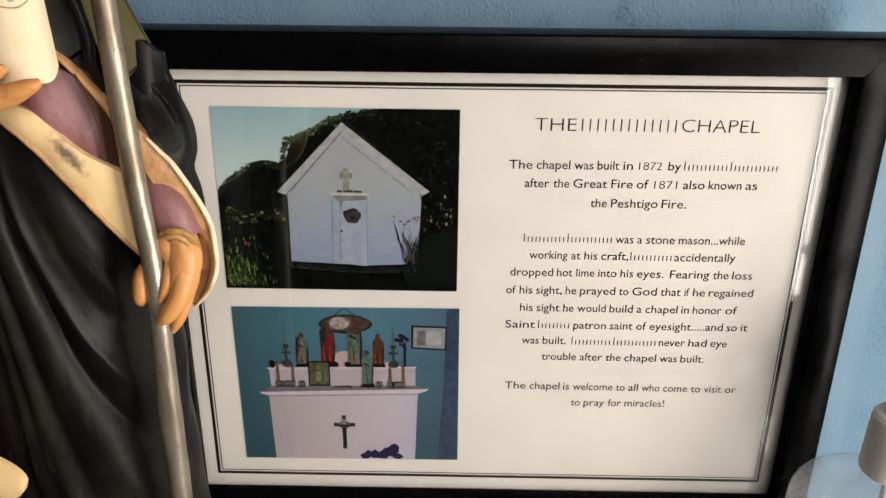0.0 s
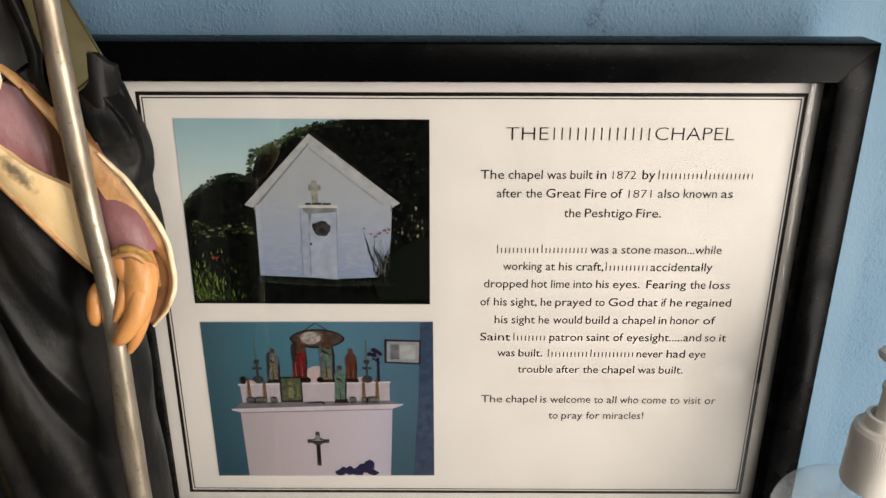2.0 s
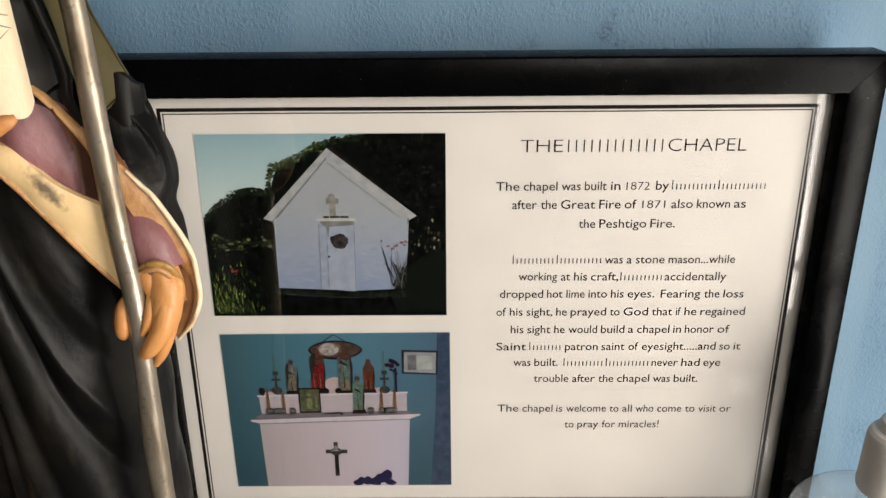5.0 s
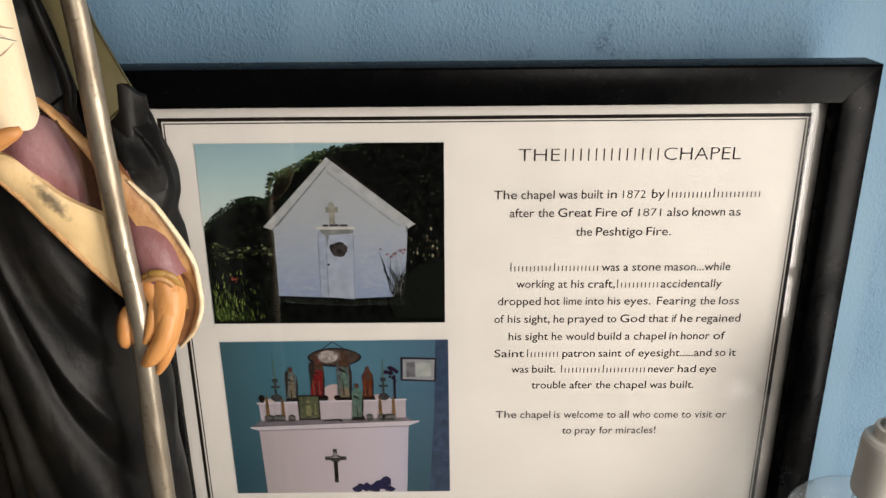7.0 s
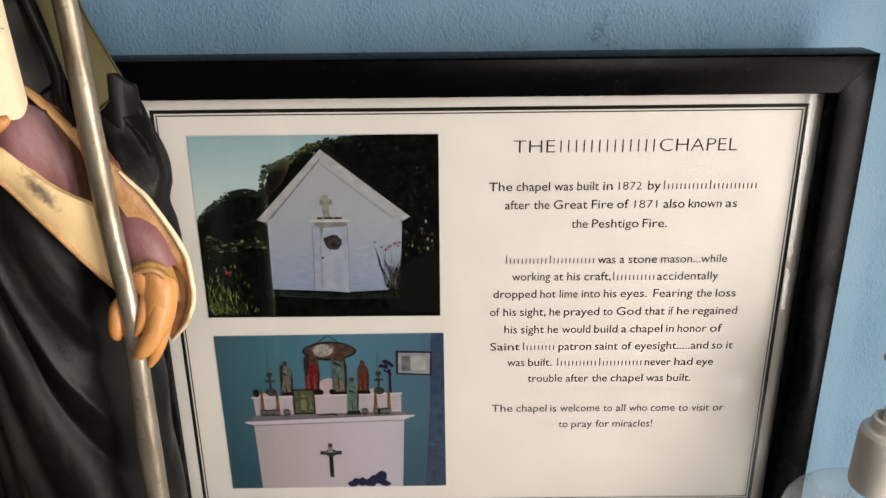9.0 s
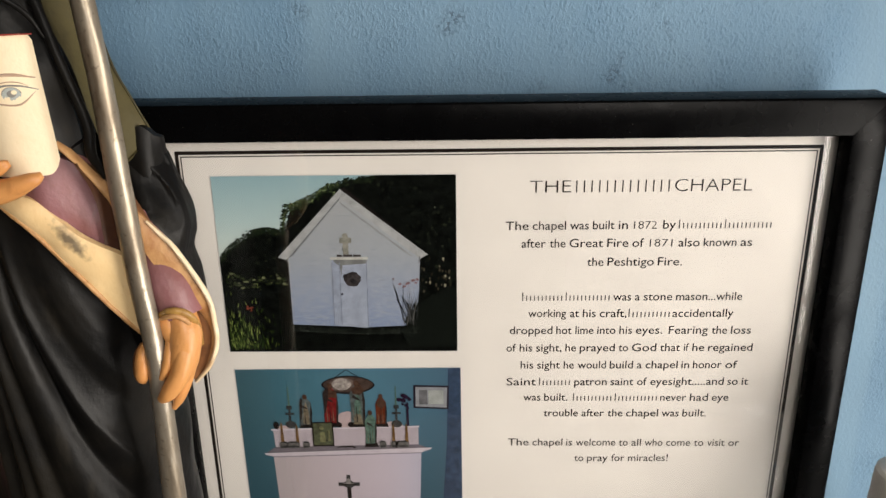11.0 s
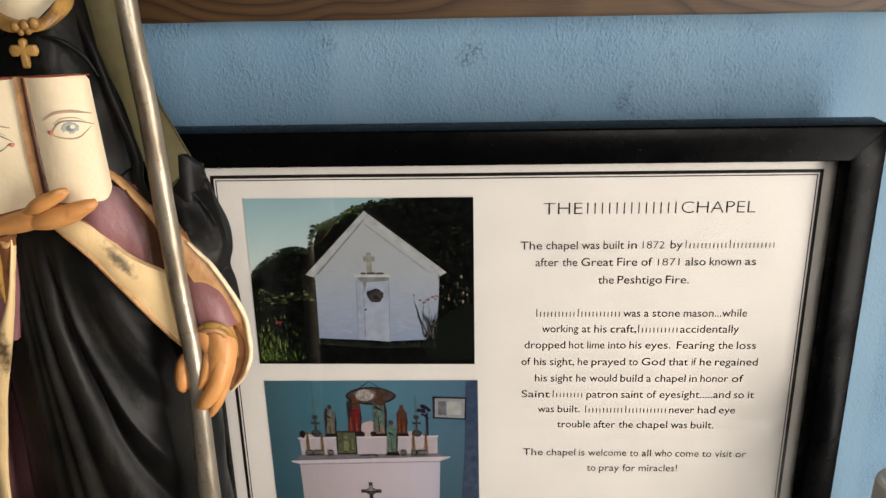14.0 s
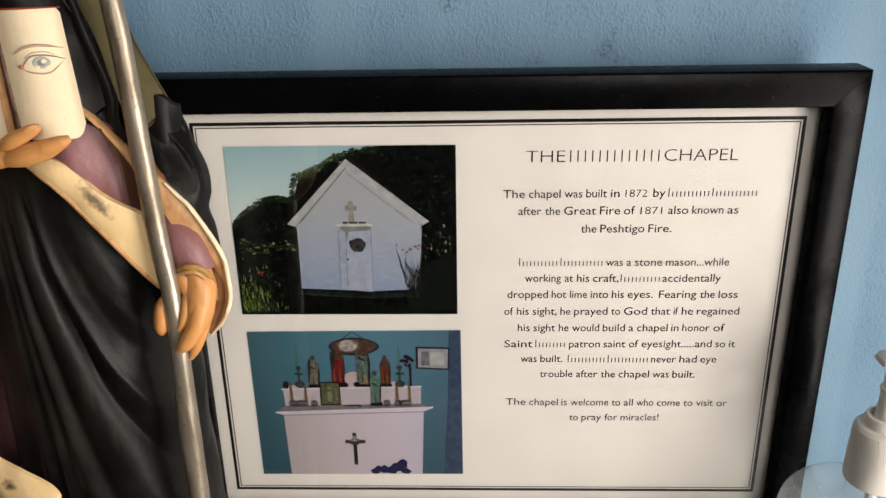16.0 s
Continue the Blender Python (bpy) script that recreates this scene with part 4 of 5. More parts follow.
layer("icon_shapes", p2, MAT["p_lime"], 14, [blob(46.6, -38.2, 1.4, 1, 10, 0.1, rng), [(45.2, -48), (48.6, -48), (48.2, -41), (45.8, -41)], [(50, -47), (51.6, -47), (51.2, -40), (50.3, -40)]])
# tall candlesticks on the step, small gilt candles and glass holders on the ledge
for x in (29.0, 90.3):
    layer("candle", p2, MAT["p_green"], 8, [[(x - 0.5, -24), (x + 0.5, -24), (x + 0.3, -11.4), (x - 0.3, -11.4)]])
    layer("candlestick", p2, MAT["p_smoke"], 9, [rect(x - 1.5, x + 1.5, -26.0, -23.6), rect(x - 0.55, x + 0.55, -34, -26), rect(x - 2.6, x + 2.6, -29.6, -28.2), blob(x, -36, 3.1, 0.8, 12, 0.05, rng)])
for x, z in ((23.4, -48.6), (32.2, -50.0), (88.2, -50.2), (95.8, -50.0)):
    layer("gilt_candle", p2, MAT["p_gold"], 15, [[(x - 1.0, z), (x + 1.0, z), (x + 0.6, z + 12.5), (x, z + 14.5), (x - 0.6, z + 12.5)]])
for x, w in ((24, 5), (29.5, 7.5), (37, 4), (81.8, 4), (88.5, 4), (93, 8)):
    layer("glass_holder", p2, MAT["p_silver"], 16, [rect(x - w / 2, x + w / 2, -51.8, -48.2)])
    layer("glass_holder_shade", p2, MAT["p_smoke"], 17, [rect(x - w / 2 + 0.6, x + w / 2 - 0.6, -51.4, -50.2), [(x - w / 2, -48.2), (x + w / 2, -48.2), (x + w / 4, -47.2), (x - w / 4, -47.2)]])
for x, z, tall in ((57, -36.3, 1), (63.8, -36.3, 1), (20.5, -36.5, 1.6)):
    layer("small_dark_jar", p2, MAT["p_dark"], 12, [blob(x, z, 1.7, tall, 10, 0.08, rng)])
layer("small_flowers", p2, MAT["p_plum"], 12, [blob(96.8 + rng.gauss(0, 1.6), -20 + rng.gauss(0, 2.0), rng.uniform(0.8, 1.5), 1, 7, 0.3, rng) for k in range(12)] + [rect(96.2, 97.4, -37.5, -22)])
layer("ledge_cord", p2, MAT["p_dark"], 12, [[(55, -51.2), (64, -50.2), (66, -51.6), (64.5, -52.4), (64, -51.3), (55, -51.7)]])
layer("crucifix", p2, MAT["p_smoke"], 6, [rect(58.9, 61.3, -94.4, -70.8), rect(54.0, 66.7, -78.6, -76.0), blob(60.2, -77.4, 3.4, 0.8, 12, 0.05, rng)])
layer("crucifix_gleam", p2, printed("photo_crucifix_gleam", (0.30, 0.28, 0.27), 0.3, grain=500.0), 6.5, [blob(60.1, -75.6, 1.5, 1.5, 9, 0.2, rng), [(56.5, -77.6), (63.6, -77.6), (63.0, -76.7), (57, -76.6)]])
layer("crucifix_shade", p2, MAT["p_dark"], 7, [[(59.4, -92), (61.0, -92), (61.4, -80), (59.4, -79)], rect(56, 65, -78.0, -77.1)])
layer("blue_cloth", p2, MAT["p_blue"], 6, [inside(blob(x, z, r, 0.8, 9, 0.3, rng), W2, H2) for x, z, r in ((72, -99.5, 3.2), (89, -93.5, 3.4), (77, -98, 3.6), (82, -98.5, 4.0), (87, -97, 4.2), (90, -95, 2.8), (85, -95, 2.6), (91.5, -99.5, 3.0), (74, -97, 2.0))])

# glass in front of the card
bm = boxed(mm(-172, -3.0, -247), mm(172, -1.4, 9.6))
pane = part("glass", bm, MAT["glass"], notice, "clear glass pane")
pane.visible_shadow = False


# ---- hand sanitiser bottle ----
BX, BY = 0.2018, -0.062
bottle = thing("pump_bottle", (BX, BY, SHELF), "large clear plastic bottle with a white pump, beside the notice", "bottle")
bm = bmesh.new()
body = [(0.0, 0.0), (0.039, 0.0), (0.0445, 0.004), (0.0455, 0.010), (0.0455, 0.166), (0.0452, 0.1715), (0.0440, 0.1760), (0.0415, 0.1793), (0.037, 0.1812), (0.029, 0.1828), (0.019, 0.1850), (0.0142, 0.188), (0.0138, 0.191), (0.0138, 0.203)]
lathe(bm, body, (BX, BY, SHELF), 0, 64)
part("body", bm, MAT["plastic"], bottle, "clear plastic body", 35)
bm = bmesh.new()
lathe(bm, [(0.0, 0.0), (0.042, 0.0), (0.0428, 0.004), (0.0428, 0.120), (0.0, 0.1205)], (BX, BY, SHELF + 0.003), 0, 40)
part("gel", bm, clear_shell("clear_gel", (0.97, 0.99, 1.0), 0.02), bottle, "clear gel", 35)
bm = bmesh.new()
lathe(bm, [(0.0142, 0.0), (0.0156, 0.0), (0.0159, 0.0012), (0.0151, 0.0285), (0.0146, 0.0312), (0.0132, 0.0330), (0.0104, 0.0333)], (BX, BY, SHELF + 0.1988), 0, 168, 0.00035, (0.002, 0.029))
part("collar", bm, MAT["pump"], bottle, "white ribbed collar", 25)
bm = bmesh.new()
lathe(bm, [(0.0, 0.0), (0.0104, 0.0), (0.0104, 0.0045), (0.0098, 0.0058), (0.0082, 0.0062), (0.0078, 0.0036), (0.0058, 0.0034), (0.0053, 0.020), (0.0060, 0.0204), (0.0060, 0.0222), (0.0050, 0.0228), (0.0048, 0.034)], (BX, BY, SHELF + 0.2319), 0, 40)
part("stem", bm, MAT["pump"], bottle, "white pump stem", 30)
bm = bmesh.new()
loops = []
for k in range(15):
    s = k / 14
    x, w, h = BX - 0.0095 + 0.052 * s, 0.0088 - 0.0045 * s, 0.0034 - 0.0006 * s
    if k == 0:
        w, h = w * 0.6, h * 0.5
    loops.append([(x, BY + w * math.cos(a) * abs(math.cos(a)) ** -0.4 if abs(math.cos(a)) > 1e-6 else BY, SHELF + 0.2700 - 0.004 * s * s + h * math.sin(a)) for i in range(18) for a in [2 * math.pi * (i + 0.5) / 18]])
rings(bm, loops)
part("nozzle", bm, MAT["pump"], bottle, "white flat pump nozzle", 40)
bm = bmesh.new()
tube(bm, [(BX, BY, SHELF + 0.02), (BX, BY, SHELF + 0.1), (BX, BY, SHELF + 0.2)], [0.0028, 0.0028, 0.0028], 0, 10, 8)
part("dip_tube", bm, MAT["pump"], bottle)


# ---- the painted plaster figure: one mesh ----
ROBE, CREAM, PURPLE, OCHRE, SKIN, GOLD, PAGE, OLIVE, RED, LINE, IRIS, SMUDGE, STAFF, TAN, LAPEL, DEEP, LINE_RED, GUTTER = range(18)
FIGURE_MATS = [MAT[k] for k in ("robe", "cream", "purple", "ochre", "skin", "gold", "page", "olive", "red", "eye_line", "eye_blue", "smudge", "staff", "tan", "lapel", "deep", "line_red", "gutter")]
CX, CY = -190.0, -76.0
fig = bmesh.new()


# ridges (and hollows) of the robe: place across, height, half width
FOLDS = ((-7, 1.6, 3), (0.3, 2.2, 0.8), (1.7, -1.3, 0.7), (3.1, 2.2, 0.9), (4.3, -0.9, 0.6), (5.6, 2.4, 1.1), (7.6, -1.6, 1.0), (11, 2.6, 2.4), (15, -5.2, 1.7), (19, 3.6, 1.7), (25, -1.6, 3.0), (31, 1.5, 3.5), (39, -1.6, 3.5), (47, 1.4, 4))


def body_at(angle, z):
    """The robe's surface in millimetres; angle 0 faces the room, positive to the figure's staff side."""
    keys = ((-380, 60, 50), (-330, 55, 48), (-250, 45, 45), (-190, 40, 43), (-100, 38.5, 42.5), (-60, 40, 42), (5, 40, 42), (30, 34, 38), (50, 27, 33), (70, 23, 28), (90, 18, 20), (104, 15, 16))
    for (za, aa, ba), (zb, ab, bb) in zip(keys, keys[1:]):
        if z <= zb:
            break
    s = (z - za) / (zb - za)
    s = min(max(s * s * (3 - 2 * s), 0), 1)
    a, b = aa + (ab - aa) * s, ba + (bb - ba) * s
    c, d = math.sin(angle), math.cos(angle)
    a += 12 * max(-c, 0) * min(max((10 - z) / 60, 0), 1)
    r = (abs(c) ** 2.5 + abs(d) ** 2.5) ** (-1 / 2.5)
    # folds fan out from under the book towards the staff side
    deep = min(max((6 - z) / 40, 0), 1) * max(0.3, d)
    q = (CX + a * c + 211) / (1 + 1.74 * (min(max(-z, 0), 200) / 113) ** 1.7)
    q += 0.5 * noise.noise(Vector((angle * 2, z * 0.02, 4)))
    fold = sum(h * math.exp(-abs((q - at) / w) ** 1.7) for at, h, w in FOLDS) * (0.8 + 0.35 * noise.noise(Vector((q * 0.15, z * 0.025, 2)))) + 0.7 * noise.noise(Vector((q * 0.3, z * 0.02, 9)))
    r += deep * fold / 46
    return Vector((CX + a * r * c, CY - b * r * d, z))


loops = []
# finer in front and at the height of the folds
turns = [radians(v) for v in (*(-100 + 200 * k / 340 for k in range(340)), *(100 + 160 * k / 60 for k in range(60)))]
heights = [*(-380 + 170 * k / 70 for k in range(70)), *(-210 + 230 * k / 420 for k in range(420)), *(20 + 84 * k / 50 for k in range(51))]
for z in heights:
    loops.append([mm(*body_at(a, z)) for a in turns])
rings(fig, loops, ROBE)

# sleeve on the staff side: mantle over shoulder and arm, with two long folds
before = len(fig.verts)
tube(fig, [mm(-158, -80, 32), mm(-150.7, -82, 19.5), mm(-147.9, -84, 6.2), mm(-145.9, -86, -4.5), mm(-146, -88, -11), mm(-146, -88.5, -20), mm(-145, -89, -31), mm(-144, -91, -46), mm(-141, -93, -66)], [0.006, 0.0118, 0.0148, 0.0172, 0.0177, 0.0160, 0.0174, 0.0174, 0.0120], ROBE, 150, 150, 0.85, 0.015, (0.03, 7, 5.0))
fig.verts.ensure_lookup_table()


def off_line(x, z, line):
    """Distance in millimetres from a bent line, positive above it, and how far along it (0 to 1)."""
    best = (1e9, 0.0, 0.0)
    for k, ((ax, az), (bx, bz)) in enumerate(zip(line, line[1:])):
        t = min(max(((x - ax) * (bx - ax) + (z - az) * (bz - az)) / ((bx - ax) ** 2 + (bz - az) ** 2), 0), 1)
        dx, dz = x - ax - t * (bx - ax), z - az - t * (bz - az)
        side = 1 if (bx - ax) * dz - (bz - az) * dx > 0 else -1
        best = min(best, (math.hypot(dx, dz), side, (k + t) / (len(line) - 1)))
    return best[0] * best[1], best[2]


SHOULDER = [(-149, 31), (-143.5, 20.5), (-138.6, 13.6), (-133.8, 7), (-130, 0), (-128.5, -8)]
ELBOW = [(-143, 2), (-138, -6), (-133, -15), (-129, -27), (-128, -40)]
for v in fig.verts[before:]:
    x, y, z = v.co.x * 1000, v.co.y * 1000, (v.co.z - Z0) * 1000
    if y < -82:
        d, along = off_line(x, z, SHOULDER)
        fade = math.sin(math.pi * min(along * 0.9 + 0.1, 1)) ** 0.5
        push = fade * (1.7 * math.exp(-(d / 1.3) ** 2) - 2.2 * math.exp(-((d - 3.0) / 1.3) ** 2) + 1.5 * math.exp(-((d - 5.8) / 1.3) ** 2) - 1.0 * math.exp(-((d + 4.5) / 2.5) ** 2))
        d, along = off_line(x, z, ELBOW)
        push += math.sin(math.pi * along) * (1.1 * math.exp(-(d / 1.8) ** 2) - 1.0 * math.exp(-((d + 4) / 2) ** 2))
        v.co.y -= push / 1000 * min((-82 - y) / 6, 1)
# its wavy hem on the shoulder
slab(fig, [(-160, -92, 20), (-153, -92, 27.5), (-147.3, -92.5, 31.2), (-143.4, -92.8, 32.8), (-140.6, -91.8, 31.0), (-139.0, -90.5, 28.8), (-137.0, -88.5, 27.4)], [(-160, -88, -6), (-153, -90, -4), (-147, -92.5, -2), (-143, -93.5, 0), (-140, -91, 3), (-138.5, -87, 7), (-138, -83, 12)], ROBE, 0.004, 0.6, 40, 14, 0.5, 21)
# sleeve on the book side
tube(fig, [mm(-217, -78, 52), mm(-232, -84, 25), mm(-240, -92, 0), mm(-238, -104, -10)], [0.014, 0.019, 0.020, 0.015], ROBE, 24, 32)
# inside of the open sleeve, ochre with its shade painted in, its tan turned edge with a pale rim, the mauve undersleeve
# and gilt cuff
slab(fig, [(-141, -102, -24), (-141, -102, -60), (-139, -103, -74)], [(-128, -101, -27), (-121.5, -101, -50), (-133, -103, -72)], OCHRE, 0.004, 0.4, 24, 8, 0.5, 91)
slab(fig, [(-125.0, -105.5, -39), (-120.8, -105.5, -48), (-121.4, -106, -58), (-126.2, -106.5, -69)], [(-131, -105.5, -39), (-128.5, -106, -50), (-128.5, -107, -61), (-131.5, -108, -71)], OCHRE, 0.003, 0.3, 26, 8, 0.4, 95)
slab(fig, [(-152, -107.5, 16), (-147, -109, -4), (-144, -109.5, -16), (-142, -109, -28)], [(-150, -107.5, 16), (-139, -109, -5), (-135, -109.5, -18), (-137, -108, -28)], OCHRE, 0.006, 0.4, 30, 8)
slab(fig, [(-164.4, -109, 27.3), (-152.5, -109, 13.4), (-138.7, -109, -0.8), (-129.2, -109, -13.0), (-119.3, -109, -32.5), (-118.3, -106, -46.8), (-118.8, -106, -55.7), (-123.2, -106, -65.2), (-128.7, -106, -72.2)], [(-166.1, -109, 23.6), (-156.4, -110, 13.4), (-143.7, -112, -6.2), (-135.7, -112, -20.5), (-125.4, -110, -34.6), (-121.7, -105, -47.3), (-122.0, -105, -55.9), (-126.2, -105, -64.6), (-130.2, -105, -71.3)], TAN, 0.0012, 0.6, 60, 8, 0.8, 41)
tube(fig, [mm(-138.7, -110, -0.5), mm(-133.6, -110, -6.4), mm(-128.5, -110, -12.7), mm(-118.9, -110, -31.6), mm(-118.1, -107, -45.4), mm(-118.5, -107, -55.2), mm(-122.7, -107, -64.7), mm(-128.8, -107, -72.0)], [0.0006, 0.0009, 0.0010, 0.0011, 0.0011, 0.0011, 0.0010, 0.0006], CREAM, 10, 60, 1.2, 0.25)
tube(fig, [mm(-148, -98, -2), mm(-141, -102, -16), mm(-134, -107, -28), mm(-130.5, -109, -40)], [0.006, 0.008, 0.0092, 0.0092], PURPLE, 22, 20, 1.0, 0.05)
tube(fig, [mm(-136.4, -117, -37.1), mm(-131.7, -119, -34.6), mm(-127.3, -119, -34.5), mm(-124.1, -117, -37.4), mm(-122.9, -113, -44.5), mm(-124.2, -108, -53.8)], [0.0010, 0.0015, 0.0016, 0.0016, 0.0014, 0.0010], GOLD, 12, 30, 0.8, 0.12)
tube(fig, [mm(-136.2, -118, -38.3), mm(-131.6, -120, -36.2), mm(-127.5, -120, -36.2), mm(-125.0, -118, -39.4), mm(-124.2, -114, -45.8)], [0.0006, 0.0010, 0.0010, 0.0010, 0.0006], TAN, 10, 24, 1.0, 0.12)

# mauve bodice, a fold with its shadow painted deep brown, black veil over the shoulders, olive lining behind
slab(fig, [(-186, -117, 22), (-174, -119, 24), (-166, -116, 26), (-157, -112, 20)], [(-186, -118, 6), (-172, -119, 2), (-158, -116, -10), (-149, -111, -18)], PURPLE, 0.010, 2.0, 40, 16, 2.6, 3)
slab(fig, [(-158.1, -119, 24.3), (-154.2, -119, 16.1), (-152.6, -118, 6.4), (-152.9, -117, -9.1)], [(-156.2, -113, 20.2), (-149.7, -113, 11.9), (-146.8, -112, 1.2), (-146.3, -112, -13.4)], DEEP, 0.006, -0.6, 26, 6)
slab(fig, [(-164.4, -116.5, 32.2), (-154.7, -116.5, 21.2), (-149.6, -115.5, 14.7), (-146.8, -114.5, 6.8), (-146.9, -113, -8.1)], [(-165.5, -117.5, 30.7), (-155.7, -117.5, 19.9), (-151.3, -116.5, 12.8), (-148.7, -115.5, 5.9), (-148.3, -114, -8.1)], TAN, 0.003, 0.7, 30, 6, 0.8, 44)
slab(fig, [(-226, -108, 84), (-206, -114, 89), (-187, -118, 88), (-178, -115, 94), (-172, -104, 104)], [(-222, -120, 30), (-206, -122, 24), (-187, -123, 22), (-170, -120, 24), (-157.5, -111, 32)], ROBE, 0.03, 2.0, 48, 16, 2.6, 8)
tube(fig, [mm(-174.9, -104, 99.0), mm(-166.3, -110, 79.6), mm(-160.6, -112, 60.7), mm(-153.9, -113, 38.1), mm(-153.5, -114, 26.9), mm(-150.2, -113, 17.4)], [0.0024, 0.0020, 0.0019, 0.0021, 0.0020, 0.0010], ROBE, 14, 50, 0.8, 0.15)
tube(fig, [mm(-180.3, -121, 85.0), mm(-172.9, -120, 82.4), mm(-166.7, -117, 76.5), mm(-163.5, -114, 68.5)], [0.0004, 0.0010, 0.0010, 0.0004], ROBE, 12, 24, 0.7, 0.1)
tube(fig, [mm(-214.7, -118, 84.4), mm(-201.8, -120, 86.3), mm(-193.6, -121, 85.8)], [0.0008, 0.0011, 0.0004], ROBE, 12, 24, 0.7, 0.1)
slab(fig, [(-176.3, -100, 107.0), (-170.4, -102, 98.9), (-165.4, -106, 76.4), (-159.6, -107, 59.2), (-154.0, -107, 36.7), (-151.3, -107, 15.6)], [(-159.5, -92, 106.5), (-156.0, -92, 98.1), (-153.6, -92, 73.6), (-150.9, -91, 56.2), (-141.5, -89, 32.8), (-140.4, -86, 28.0)], OLIVE, 0.0015, -7.0, 46, 16, 1.5, 5)
slab(fig, [(-204, -84, 118), (-212, -90, 96), (-215, -96, 70), (-219, -98, 48), (-228, -98, 26)], [(-212, -66, 122), (-219.5, -75, 90), (-225, -75, 69), (-231, -76, 48), (-239, -79, 24)], OLIVE, 0.008, 3.0, 34, 8, 1.0, 6)
# neck, plain head and veil
tube(fig, [mm(-190, -97, 84), mm(-190, -98, 98), mm(-190, -97, 112)], [0.018, 0.0175, 0.016], PAGE, 28, 12)
loops = []
for k in range(1, 20):
    a = math.pi * k / 20
    loops.append([mm(-188 + 16 * math.sin(a) * math.cos(b), -95 + 23 * math.sin(a) * math.sin(b), 128 - 27 * math.cos(a)) for i in range(24) for b in [2 * math.pi * i / 24]])
rings(fig, loops, PAGE)
loops = []
for k in range(1, 22):
    a = math.pi * k / 22
    loops.append([mm(-189 + 27 * math.sin(a) * math.cos(b), -74 + 26 * math.sin(a) * math.sin(b), 130 - 36 * math.cos(a)) for i in range(28) for b in [2 * math.pi * i / 28]])
rings(fig, loops, ROBE)
# gilt collar, clasp and cross with lobed ends
slab(fig, [(-216.6, -108, 103.4), (-209.4, -112, 98.9), (-199.1, -117, 93.6), (-189.5, -120.5, 90.2), (-180.1, -121, 90.3), (-175.2, -118, 94.9), (-173.4, -114, 99.9), (-173.7, -110, 103.1)], [(-217.7, -110, 98.1), (-209.5, -114, 93.1), (-198.9, -119, 89.2), (-190.6, -122, 86.1), (-179.7, -122.5, 86.2), (-174.2, -120, 89.3), (-171.3, -115, 93.7), (-171.3, -111, 97.8)], GOLD, 0.004, 0.7, 44, 8, 0.9, 31)
def ball(x, y, z, r, mat, tall=1.0):
    rings(fig, [[mm(x + r * math.sin(a) * math.cos(b), y + 0.7 * r * math.sin(a) * math.sin(b), z - tall * r * math.cos(a)) for i in range(14) for b in [2 * math.pi * i / 14]] for k in range(1, 9) for a in [math.pi * k / 9]], mat)


for x, z, r in ((-183.9, 88.8, 2.0), (-180.3, 89.4, 2.1), (-187.3, 88.1, 1.8), (-182.8, 86.4, 1.4), (-185.6, 86.1, 1.3)):
    ball(x, -123.4, z, r, GOLD)
outline = []
for k in range(96):
    a = 2 * math.pi * k / 96
    arm = round(a / (math.pi / 2)) * math.pi / 2
    reach = (5.6, 4.6, 5.6, 6.6, 5.6)[round(a / (math.pi / 2))]
    outline.append((a, min(reach - 0.5 * math.sin(3 * (a - arm)) ** 2, (1.75 + 0.35 * math.cos(2 * arm)) / max(abs(math.sin(a - arm)), 0.01))))
rings(fig, [[mm(-185.1 + q * rr * math.cos(a), -124.2 - d, 79.6 + q * rr * math.sin(a)) for a, rr in outline] for q, d in ((0.94, -0.6), (1.0, 0.2), (0.97, 0.8), (0.85, 1.3), (0.5, 1.5))], GOLD)
# open book with curved leaves
def page_width(side, z):
    return 23.2 + (70 - z) * 0.041 if side > 0 else 27.9


def page_y(x, z):
    """Front of the open leaves."""
    gx = -184.1 + (70 - z) * 0.04
    s = abs(x - gx) / page_width(1 if x > gx else -1, z)
    if x < gx:
        return -131.2 - 2.6 * math.sin(math.pi / 2 * min(s * 1.5, 1)) - 0.8 * s + (z - 46) * 0.045
    return -131.2 - 3.0 * math.sin(math.pi * min(s * 1.1, 1)) + 2.6 * s * s + (z - 46) * 0.045


def book_page(side):
    """Half of the open book: a bowed leaf block with rounded outer corners. side 1: staff side."""
    n = 24
    loops = []
    for i in range(n + 1):
        s = i / n
        top_trim, low_trim = 1.8 * max(0, (s - 0.93) / 0.07) ** 2.5, 5.5 * max(0, (s - 0.80) / 0.2) ** 2.5
        top = 70.3 + (0.6 if side > 0 else -1.8) * s - top_trim
        low = 24.0 + (-0.6 if side > 0 else -6.6) * s + low_trim
        row = []
        for k in range(9):
            z = top + (low - top) * k / 8
            x = -184.1 + (70 - z) * 0.04 + side * page_width(side, z) * s
            row.append((x, page_y(x, z) + 0.25 * noise.noise(Vector((x * 0.12, z * 0.12, 3))), z))
        loops.append([*(mm(*p) for p in row), *(mm(p[0] * 0.84 - 185.4 * 0.16, -124, p[2]) for p in reversed(row))])
    rings(fig, loops, PAGE)


